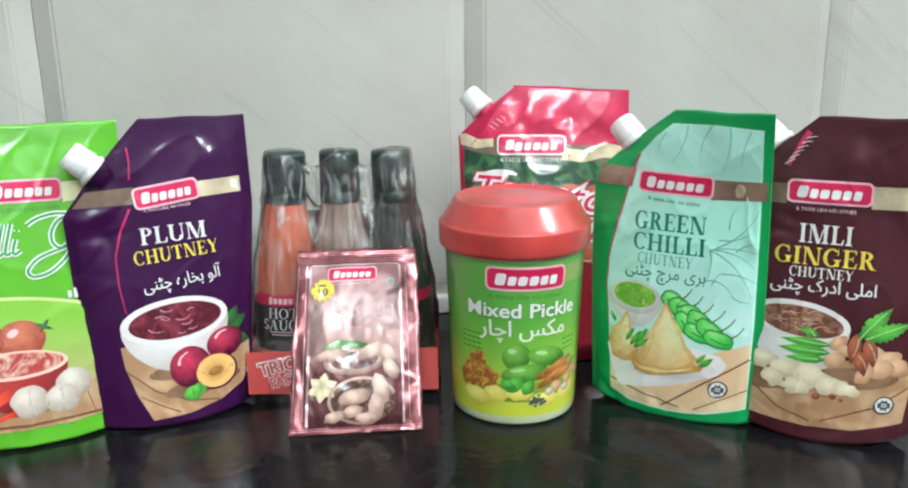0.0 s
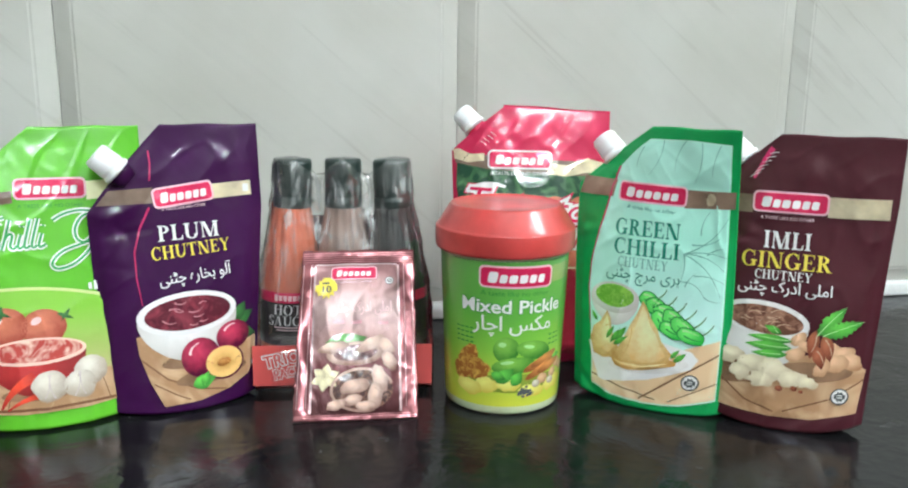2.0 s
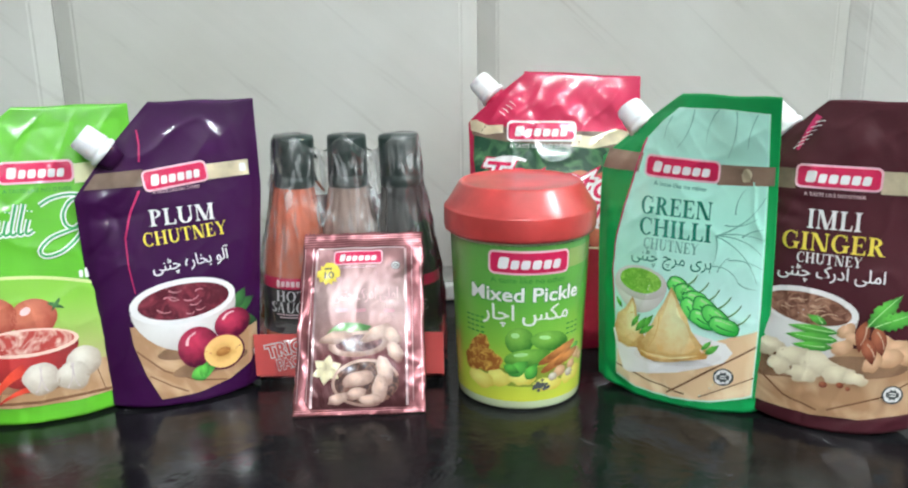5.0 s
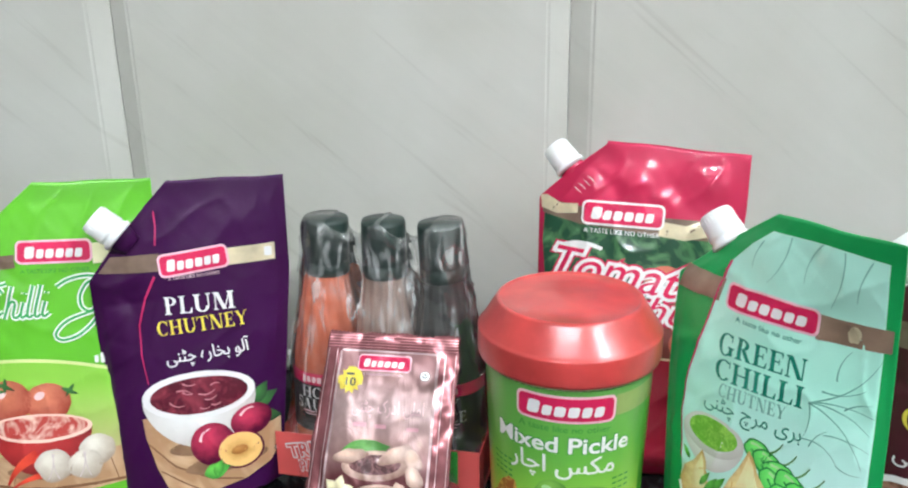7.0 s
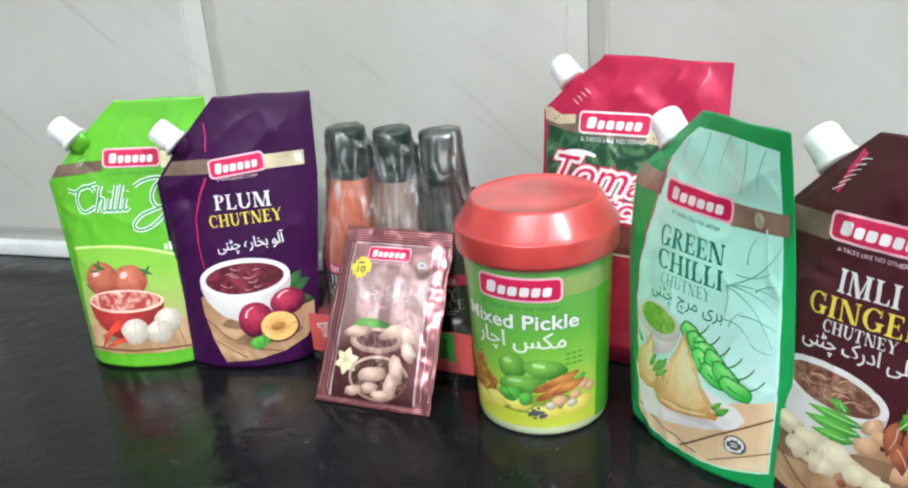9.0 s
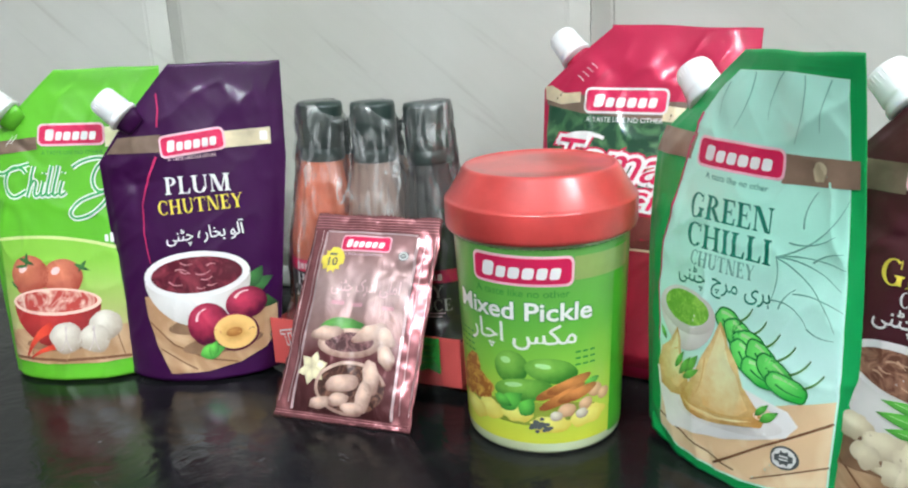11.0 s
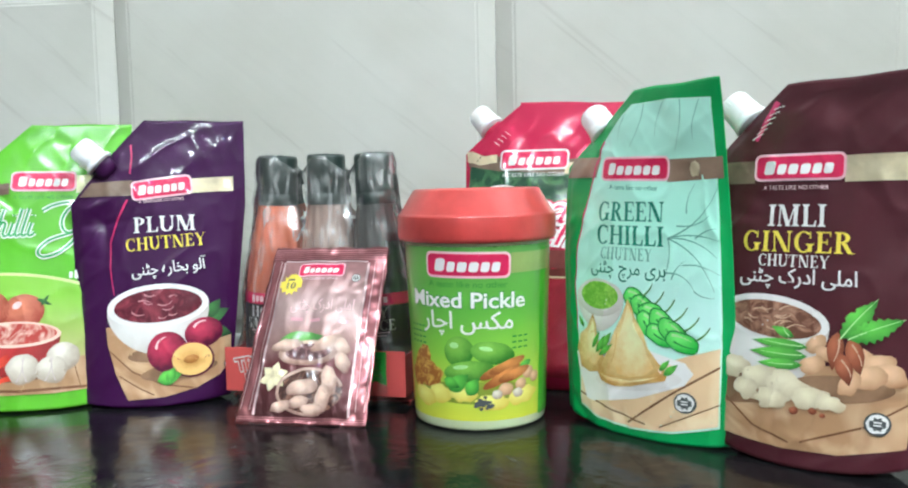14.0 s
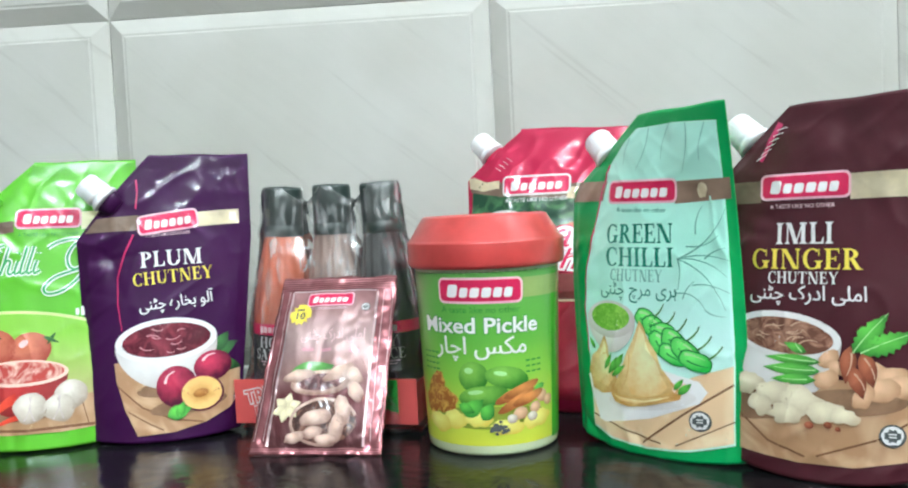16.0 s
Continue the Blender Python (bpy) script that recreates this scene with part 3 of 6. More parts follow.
def sauce_bottle(x, lean, sauce, label):
    e = empty("sauce_bottle", PACK @ pose(x, 0.002, 0.0015, 0, lean, 0))
    tagged(e, label, "bottle", "bottles of the three-bottle pack")
    prof = [(0, 0), (0.0175, 0), (0.0192, 0.0015), (0.0198, 0.006), (0.0198, 0.062), (0.0193, 0.069), (0.0172, 0.083), (0.0151, 0.098), (0.0128, 0.11), (0.0115, 0.118), (0.0112, 0.124), (0, 0.124)]
    fine = [(0, 0)]
    for (r0, z0), (r1, z1) in zip(prof[1:-2], prof[2:-1]):
        n = max(1, round((z1 - z0) / 0.003))
        fine += [(r0 + (r1 - r0) * k / n, z0 + (z1 - z0) * k / n) for k in range(n)]
    bm = lathe_bm(fine + prof[-2:], 96)
    for v in bm.verts:
        q = max(0.0, min(1.0, (v.co.z - 0.066) / 0.008, (0.119 - v.co.z) / 0.006))
        if q:
            k = 1 + 0.035 * q * math.cos(14 * math.atan2(v.co.y, v.co.x) + 55 * v.co.z)
            v.co.x, v.co.y = v.co.x * k, v.co.y * k
    part("glass_body", bm, sauce, e)
    part("cap", lathe_bm([(0, 0.1165), (0.0119, 0.1165), (0.0123, 0.1175), (0.0123, 0.1228), (0.0116, 0.1235), (0.0121, 0.1243), (0.0119, 0.1455), (0.0112, 0.1475), (0, 0.148)], 40), CAPB, e, "black screw cap")
    return e


bottles = [sauce_bottle(-0.0380, 2.6, HOTS, "orange-red hot sauce bottle with black cap"), sauce_bottle(0.0, 0.2, VINS, "brown sauce bottle with black cap"), sauce_bottle(0.0380, -2.6, SOYS, "black soy sauce bottle with black cap")]


def carton():
    e = empty("carton_tray", PACK)
    tagged(e, "red card tray holding three sauce bottles", "tray")
    t = 0.0006
    part("front_panel", box_bm(-0.0575, 0.0575, TRAY_Y, TRAY_Y + t, 0.0055, 0.0325), REDCARD, e, smooth=False)
    part("tray_floor", box_bm(-0.0575, 0.0575, TRAY_Y + 0.009, 0.023, 0.0003, 0.0011), REDCARD, e, smooth=False)
    part("side_panel", box_bm(-0.0575, -0.0575 + t, TRAY_Y + 0.001, 0.0225, 0.0055, 0.03), REDCARD, e, smooth=False)
    part("side_panel", box_bm(0.0575 - t, 0.0575, TRAY_Y + 0.001, 0.0225, 0.0055, 0.03), REDCARD, e, smooth=False)
    part("back_card", box_bm(-0.045, 0.045, 0.023, 0.0237, 0.0005, 0.108), MAROON, e, "maroon card behind the bottles", smooth=False)
    return e


tray = carton()


# ---- printed artwork, laid on the curved fronts ----
def ink(c, k=1.25):
    """A printing ink's colour, brightened evenly by k and capped below white."""
    return tuple(min(0.93, x * k) for x in c)


def pm(name, color, rough=0.32, coat=0.9, vary=0.07, vscale=60.0, color2=None, bump=0.3):
    return crumple(mat(name, ink(color), rough, 0.0, coat, 0.0, 38.0, vary, vscale, color2, spec=0.3, coat_rough=0.13), bump + 0.2)


def shade(name, light, dark, at=(0.38, 0.66), reach=0.75, grain=0.12):
    """Ink that runs from a light spot to a darker rim, as printed fruit and bowls do."""
    m = pm(name, light)
    nt = m.node_tree
    b = nt.nodes["Principled BSDF"]
    tc = nt.nodes.new("ShaderNodeTexCoord")
    sep = nt.nodes.new("ShaderNodeSeparateXYZ")
    nt.links.new(tc.outputs["Generated"], sep.inputs[0])
    cmb = nt.nodes.new("ShaderNodeCombineXYZ")
    nt.links.new(sep.outputs[0], cmb.inputs[0])
    nt.links.new(sep.outputs[2], cmb.inputs[1])
    dist = nt.nodes.new("ShaderNodeVectorMath")
    dist.operation = "DISTANCE"
    dist.inputs[1].default_value = (at[0], at[1], 0)
    nt.links.new(cmb.outputs[0], dist.inputs[0])
    nz = nt.nodes.new("ShaderNodeTexNoise")
    nz.inputs["Scale"].default_value = 260.0
    nz.inputs["Detail"].default_value = 3
    nt.links.new(tc.outputs["Object"], nz.inputs["Vector"])
    ma = nt.nodes.new("ShaderNodeMath")
    ma.operation = "MULTIPLY_ADD"
    ma.inputs[1].default_value = grain * 2
    nt.links.new(nz.outputs["Fac"], ma.inputs[0])
    nt.links.new(dist.outputs["Value"], ma.inputs[2])
    r = nt.nodes.new("ShaderNodeValToRGB")
    r.color_ramp.elements[0].position, r.color_ramp.elements[0].color = 0.08 + grain, (*ink(light), 1)
    r.color_ramp.elements[1].position, r.color_ramp.elements[1].color = reach + grain, (*ink(dark), 1)
    nt.links.new(ma.outputs[0], r.inputs["Fac"])
    for l in list(b.inputs["Base Color"].links):
        nt.links.remove(l)
    nt.links.new(r.outputs["Color"], b.inputs["Base Color"])
    return m


def swirl(name, dark, light, scale=90.0):
    """Sauce with bright streaks winding through it."""
    m = pm(name, dark)
    nt = m.node_tree
    b = nt.nodes["Principled BSDF"]
    tc = nt.nodes.new("ShaderNodeTexCoord")
    n = nt.nodes.new("ShaderNodeTexNoise")
    n.inputs["Scale"].default_value = scale
    n.inputs["Detail"].default_value = 2
    n.inputs["Distortion"].default_value = 2.2
    nt.links.new(tc.outputs["Object"], n.inputs["Vector"])
    r = nt.nodes.new("ShaderNodeValToRGB")
    e = r.color_ramp.elements
    e[0].position, e[0].color = 0.44, (*ink(dark), 1)
    e[1].position, e[1].color = 0.72, (*ink(light), 1)
    nt.links.new(n.outputs["Fac"], r.inputs["Fac"])
    for l in list(b.inputs["Base Color"].links):
        nt.links.remove(l)
    nt.links.new(r.outputs["Color"], b.inputs["Base Color"])
    return m


def fade(name, stops):
    """Ink that runs from bottom to top through the given (height share, colour) stops."""
    m = pm(name, stops[0][1])
    nt = m.node_tree
    b = nt.nodes["Principled BSDF"]
    tc = nt.nodes.new("ShaderNodeTexCoord")
    sep = nt.nodes.new("ShaderNodeSeparateXYZ")
    nt.links.new(tc.outputs["Generated"], sep.inputs[0])
    nz = nt.nodes.new("ShaderNodeTexNoise")
    nz.inputs["Scale"].default_value = 35.0
    nt.links.new(tc.outputs["Object"], nz.inputs["Vector"])
    ma = nt.nodes.new("ShaderNodeMath")
    ma.operation = "MULTIPLY_ADD"
    ma.inputs[1].default_value = 0.16
    nt.links.new(nz.outputs["Fac"], ma.inputs[0])
    nt.links.new(sep.outputs[2], ma.inputs[2])
    r = nt.nodes.new("ShaderNodeValToRGB")
    e = r.color_ramp.elements
    while len(e) < len(stops):
        e.new(0.5)
    for k, (p, c) in enumerate(stops):
        e[k].position, e[k].color = min(1, p * 0.92 + 0.08), (*ink(c), 1)
    nt.links.new(ma.outputs[0], r.inputs["Fac"])
    for l in list(b.inputs["Base Color"].links):
        nt.links.remove(l)
    nt.links.new(r.outputs["Color"], b.inputs["Base Color"])
    return m


BADGE = pm("badge_crimson", (0.52, 0.012, 0.07))
BADGE_RIM = pm("badge_rim", (0.85, 0.42, 0.48))
WHITE_INK = pm("white_ink", (0.66, 0.655, 0.645), vary=0.03)
YELLOW_INK = pm("yellow_ink", (0.66, 0.53, 0.07), vary=0.04)
GOLD = mat("gold_foil", (0.66, 0.57, 0.38), 0.32, 0.3, 0.3, 0.3, 40, 0.12, 90)
DULL_BAND = pm("dull_brown_band", (0.13, 0.085, 0.06), vary=0.2)
CERAMIC = shade("printed_white_bowl", (0.72, 0.71, 0.69), (0.4, 0.36, 0.33), (0.4, 0.6), 0.8, 0.05)
RIMW = pm("printed_bowl_rim", (0.68, 0.67, 0.66), vary=0.03)
PLUM_SAUCE = swirl("plum_sauce", (0.075, 0.004, 0.014), (0.24, 0.035, 0.055), 75)
PLUM_SKIN = shade("plum_skin", (0.5, 0.035, 0.085), (0.07, 0.002, 0.02), (0.38, 0.66), 0.58, 0.16)
PLUM_FLESH = shade("plum_flesh", (0.5, 0.24, 0.06), (0.78, 0.46, 0.16), (0.48, 0.5), 0.38)
PIT = shade("plum_pit", (0.45, 0.2, 0.05), (0.3, 0.1, 0.02))
WOOD = swirl("printed_wood", (0.37, 0.21, 0.11), (0.57, 0.39, 0.24), 26)
WOOD_PALE = swirl("printed_pale_wood", (0.66, 0.46, 0.27), (0.8, 0.63, 0.42), 24)
WOOD_DARK = pm("printed_dark_seam", (0.16, 0.07, 0.03))
LEAF = shade("printed_leaf", (0.12, 0.5, 0.07), (0.015, 0.14, 0.02))
LEAF_DULL = shade("muted_leaf_ink", (0.1, 0.3, 0.06), (0.03, 0.12, 0.03))
LEAF_DARK = shade("printed_dark_leaf", (0.04, 0.16, 0.04), (0.01, 0.04, 0.015))
TOMATO = shade("printed_tomato", (0.56, 0.17, 0.1), (0.27, 0.035, 0.02), (0.4, 0.66), 0.7, 0.2)
RED_BOWL = shade("printed_red_bowl", (0.42, 0.03, 0.03), (0.15, 0.008, 0.01))
RED_SAUCE = swirl("printed_red_sauce", (0.42, 0.05, 0.04), (0.8, 0.58, 0.48), 75)
GARLIC = shade("printed_garlic", (0.66, 0.62, 0.54), (0.32, 0.25, 0.19), (0.4, 0.7), 0.7, 0.16)
CHILLI_RED = shade("printed_red_chilli", (0.75, 0.08, 0.04), (0.35, 0.01, 0.01))
CREAM = pm("cream_ink", (0.8, 0.74, 0.42), vary=0.1)
TEAL_INK = pm("dark_teal_ink", (0.006, 0.19, 0.125))
DKGREEN_INK = pm("dark_green_ink", (0.02, 0.2, 0.03))
AQUA = fade("aqua_panel", [(0.0, (0.43, 0.7, 0.58)), (0.4, (0.48, 0.8, 0.68)), (0.7, (0.36, 0.72, 0.59)), (1.0, (0.37, 0.68, 0.57))])
VEIN = pm("leaf_vein_ink", (0.16, 0.38, 0.31))
SAMOSA = shade("printed_pastry", (0.82, 0.6, 0.28), (0.46, 0.23, 0.06), (0.45, 0.5), 0.6, 0.26)
SAMOSA_PALE = shade("printed_pale_pastry", (0.88, 0.72, 0.42), (0.66, 0.42, 0.16), (0.5, 0.6), 0.7, 0.26)
DIP = swirl("printed_green_dip", (0.14, 0.38, 0.04), (0.32, 0.58, 0.1), 220)
PEPPER = shade("printed_green_chilli", (0.17, 0.74, 0.16), (0.02, 0.4, 0.05), (0.4, 0.7), 0.7)
CHILLI_DEEP = pm("deep_chilli_ink", (0.01, 0.2, 0.04))
MAG_LINE = pm("magenta_line", (0.46, 0.02, 0.1))
GREY_INK = pm("grey_seal_ink", (0.07, 0.08, 0.08))
BROWN_SAUCE = swirl("printed_brown_sauce", (0.13, 0.05, 0.03), (0.45, 0.24, 0.16), 110)
TAMARIND = shade("printed_tamarind", (0.4, 0.12, 0.06), (0.12, 0.025, 0.012))
POD = shade("printed_pod", (0.68, 0.44, 0.27), (0.36, 0.18, 0.09), (0.4, 0.65), 0.75, 0.16)
GINGER = shade("printed_ginger", (0.76, 0.68, 0.5), (0.42, 0.33, 0.2), (0.4, 0.65), 0.8, 0.16)
MANGO = shade("printed_mango", (0.2, 0.45, 0.07), (0.025, 0.16, 0.015), (0.38, 0.7), 0.65, 0.15)
CHILLI_SHINE = pm("chilli_highlight_ink", (0.36, 0.62, 0.28))
LIME_TITLE = pm("title_green", (0.03, 0.3, 0.08))
KETCH_GREEN = swirl("printed_foliage", (0.008, 0.05, 0.024), (0.09, 0.22, 0.09), 60)
PINK_INK = pm("pale_pink_ink", (0.72, 0.5, 0.52))


def ell(cx, cy, rx, ry, rot=0.0, n=28, a0=0.0, a1=360.0, rough=0.0, seed=0):
    pts = []
    c, s = math.cos(radians(rot)), math.sin(radians(rot))
    full = a1 - a0 >= 359.9
    for k in range(n if full else n + 1):
        a = radians(a0 + (a1 - a0) * k / n)
        q = 1 + rough * noise.noise(Vector((math.cos(a) * 1.7, math.sin(a) * 1.7, seed * 3.7 + 0.5)))
        x, y = rx * q * math.cos(a), ry * q * math.sin(a)
        pts.append((cx + x * c - y * s, cy + x * s + y * c))
    return pts


def rrect(cx, cy, w, h, r, rot=0.0):
    pts = []
    c, s = math.cos(radians(rot)), math.sin(radians(rot))
    for sx, sy, a in ((1, 1, 0), (-1, 1, 90), (-1, -1, 180), (1, -1, 270)):
        for k in range(5):
            t = radians(a + 22.5 * k)
            x, y = sx * (w / 2 - r) + r * math.cos(t), sy * (h / 2 - r) + r * math.sin(t)
            pts.append((cx + x * c - y * s, cy + x * s + y * c))
    return pts


def leaf_pts(x0, y0, x1, y1, wide, n=9, saw=0.0):
    dx, dy = x1 - x0, y1 - y0
    up, down = [], []
    for k in range(n + 1):
        t = k / n
        w = wide * math.sin(math.pi * t ** 0.8) * (1 - saw * (k % 2))
        up.append((x0 + dx * t - dy * w, y0 + dy * t + dx * w))
        down.append((x0 + dx * t + dy * w, y0 + dy * t - dx * w))
    return up + down[::-1][1:-1]


def stroke_pts(line, wide, taper=1.0):
    """A drawn stroke along a line of points."""
    a, b = [], []
    n = len(line)
    for k, (x, y) in enumerate(line):
        xa, ya = line[max(0, k - 1)]
        xb, yb = line[min(n - 1, k + 1)]
        d = math.hypot(xb - xa, yb - ya) or 1
        w = wide / 2 * (1 - (1 - taper) * k / (n - 1))
        a.append((x - (yb - ya) / d * w, y + (xb - xa) / d * w))
        b.append((x + (yb - ya) / d * w, y - (xb - xa) / d * w))
    return [[a[k], a[k + 1], b[k + 1], b[k]] for k in range(n - 1)]


def bend(x0, y0, x1, y1, sag, n=10):
    out = []
    for k in range(n + 1):
        t = k / n
        q = 4 * sag * t * (1 - t)
        d = math.hypot(x1 - x0, y1 - y0)
        out.append((x0 + (x1 - x0) * t - (y1 - y0) / d * q, y0 + (y1 - y0) * t + (x1 - x0) / d * q))
    return out


def smooth_line(pts, n=5):
    """A curve through the given points."""
    out = []
    for k in range(len(pts) - 1):
        p0, p1, p2, p3 = pts[max(0, k - 1)], pts[k], pts[k + 1], pts[min(len(pts) - 1, k + 2)]
        for i in range(n):
            t = i / n
            out.append(tuple(0.5 * (2 * b + (c - a) * t + (2 * a - 5 * b + 4 * c - d) * t * t + (3 * b - a - 3 * c + d) * t ** 3) for a, b, c, d in zip(p0, p1, p2, p3)))
    return out + [pts[-1]]


def lay(name, shapes, material, parent, place, lift=0.3, step=2.2, label="", joined=False):
    """Flat shapes, each a ring of (u, v) in mm or a stroke of such rings, laid on a curved front as printed parts."""
    if len(shapes) > 1 and not joined:
        return [lay(name, [one], material, parent, place, lift + 0.004 * k, step, label) for k, one in enumerate(shapes)][0]
    bm = bmesh.new()
    for pts in (shapes if isinstance(shapes[0][0][0], (int, float)) else [q for one in shapes for q in (one if not isinstance(one[0][0], (int, float)) else [one])]):
        one = bmesh.new()
        f = one.faces.new([one.verts.new((x, 0, y)) for x, y in pts])
        bmesh.ops.triangulate(one, faces=[f])
        for _ in range(8):
            far = [e for e in one.edges if e.calc_length() > step]
            if not far:
                break
            bmesh.ops.subdivide_edges(one, edges=far, cuts=1)
            bmesh.ops.triangulate(one, faces=[f for f in one.faces if len(f.verts) > 3])
        me = bpy.data.meshes.new("t")
        one.to_mesh(me)
        bm.from_mesh(me)
        bpy.data.meshes.remove(me)
        one.free()
    bmesh.ops.remove_doubles(bm, verts=bm.verts[:], dist=0.01)
    for v in bm.verts:
        v.co = place(v.co.x, v.co.z, lift)
    bm.normal_update()
    for f in bm.faces:
        if f.normal.y > 0:
            f.normal_flip()
    return part(name, bm, material, parent, label)


THICK, THIN = 0.18, 0.065


def quad(x0, y0, x1, y1):
    return [(x0, y0), (x1, y0), (x1, y1), (x0, y1)]


def stem(x, y0=0.0, y1=1.0, w=THICK, foot=True, head=True):
    """An upright from x to x + w, with bracketed feet where it ends."""
    out = [quad(x, y0, x + w, y1)]
    for on, y, d in ((foot, y0, 1), (head, y1, -1)):
        if on:
            out.append([(x - 0.09, y), (x + w + 0.09, y), (x + w + 0.09, y + d * 0.035), (x + w, y + d * 0.1), (x, y + d * 0.1), (x - 0.09, y + d * 0.035)])
    return out


def slant(x0, y0, x1, y1, w):
    return [[(x0, y0), (x0 + w, y0), (x1 + w, y1), (x1, y1)]]


def curve(cx, cy, rx, ry, a0, a1, n=14):
    """A round stroke, thick at its sides and thin above and below."""
    out = []
    for k in range(n):
        a, b = radians(a0 + (a1 - a0) * k / n), radians(a0 + (a1 - a0) * (k + 1) / n)
        out.append([(cx + rx * math.cos(a), cy + ry * math.sin(a)), (cx + rx * math.cos(b), cy + ry * math.sin(b)),
                    (cx + (rx - THICK) * math.cos(b), cy + (ry - THIN) * math.sin(b)), (cx + (rx - THICK) * math.cos(a), cy + (ry - THIN) * math.sin(a))])
    return out


def roman(ch):
    """A capital with serifs, one unit high: its width and its strokes."""
    t = THIN
    bowl = stem(0.09) + curve(0.27, 0.74, 0.36, 0.26, -90, 90) + [quad(0.2, 1 - t, 0.27, 1), quad(0.2, 0.48, 0.27, 0.48 + t)]
    cee = curve(0.42, 0.5, 0.42, 0.515, 48, 318, 20) + [[(0.66, 0.66), (0.72, 0.66), (0.72, 1.0), (0.69, 1.0)]]
    table = {
        "P": (0.64, bowl),
        "R": (0.78, bowl + slant(0.56, 0, 0.28, 0.5, 0.2) + [quad(0.56, 0, 0.84, 0.04)]),
        "L": (0.64, stem(0.09) + [quad(0.2, 0, 0.6, t), [(0.52, 0), (0.64, 0), (0.66, 0.3), (0.62, 0.3)]]),
        "U": (0.86, stem(0.09, 0.3, 1, foot=False) + curve(0.43, 0.31, 0.34, 0.325, 180, 360) + stem(0.705, 0.3, 1, t, foot=False)),
        "M": (1.08, stem(0.1, 0, 1, t) + slant(0.46, 0, 0.1, 1, 0.2) + slant(0.52, 0, 0.82, 1, t) + stem(0.8)),
        "C": (0.76, cee),
        "G": (0.84, cee + stem(0.6, 0.04, 0.42, foot=False)),
        "H": (0.92, stem(0.09) + stem(0.65) + [quad(0.2, 0.48, 0.7, 0.48 + t)]),
        "T": (0.8, stem(0.31, head=False) + [quad(0.03, 1 - t, 0.77, 1), [(0.0, 0.72), (0.03, 0.72), (0.1, 1), (0.03, 1)], [(0.77, 0.72), (0.8, 0.72), (0.77, 1), (0.7, 1)]]),
        "N": (0.92, stem(0.1, 0, 1, t) + slant(0.58, 0, 0.08, 1, 0.2) + stem(0.75, 0, 1, t, foot=False)),
        "E": (0.68, stem(0.09) + [quad(0.2, 0, 0.62, t), quad(0.2, 0.48, 0.5, 0.48 + t), quad(0.2, 1 - t, 0.6, 1), [(0.56, 0), (0.66, 0), (0.68, 0.28), (0.64, 0.28)], [(0.54, 1), (0.63, 1), (0.64, 0.75), (0.61, 0.75)], quad(0.46, 0.38, 0.5, 0.65)]),
        "Y": (0.84, stem(0.33, 0, 0.5, head=False) + slant(0.33, 0.48, 0.05, 1, 0.2) + slant(0.44, 0.48, 0.72, 1, t) + [quad(0.0, 0.96, 0.32, 1), quad(0.64, 0.96, 0.86, 1)]),
        "I": (0.36, stem(0.09)),
        "O": (0.86, curve(0.43, 0.5, 0.43, 0.515, 0, 360, 26)),
        "S": (0.6, curve(0.3, 0.745, 0.29, 0.27, 25, 262) + curve(0.3, 0.255, 0.3, 0.27, -155, 82) + [quad(0.53, 0.7, 0.57, 1), quad(0.01, 0, 0.05, 0.32)]),
        "A": (0.88, slant(0.05, 0, 0.36, 1, t) + slant(0.58, 0, 0.34, 1, 0.2) + [quad(0.2, 0.3, 0.62, 0.3 + t), quad(-0.02, 0, 0.22, 0.04), quad(0.52, 0, 0.88, 0.04)]),
    }
    return table[ch]


def glyphs(body, shear=0.0, grow=0.0):
    """The outline of words in the built-in font, as a mesh one unit high."""
    cu = bpy.data.curves.new("t", "FONT")
    cu.body, cu.shear, cu.offset, cu.resolution_u = body, shear, grow, 4
    ob = bpy.data.objects.new("t", cu)
    scene.collection.objects.link(ob)
    dg = bpy.context.evaluated_depsgraph_get()
    dg.update()
    me = bpy.data.meshes.new_from_object(ob.evaluated_get(dg))
    bpy.data.objects.remove(ob)
    bpy.data.curves.remove(cu)
    return me


def extent(me):
    xs, ys = [v.co.x for v in me.vertices], [v.co.y for v in me.vertices]
    return min(xs), max(xs), min(ys), max(ys)


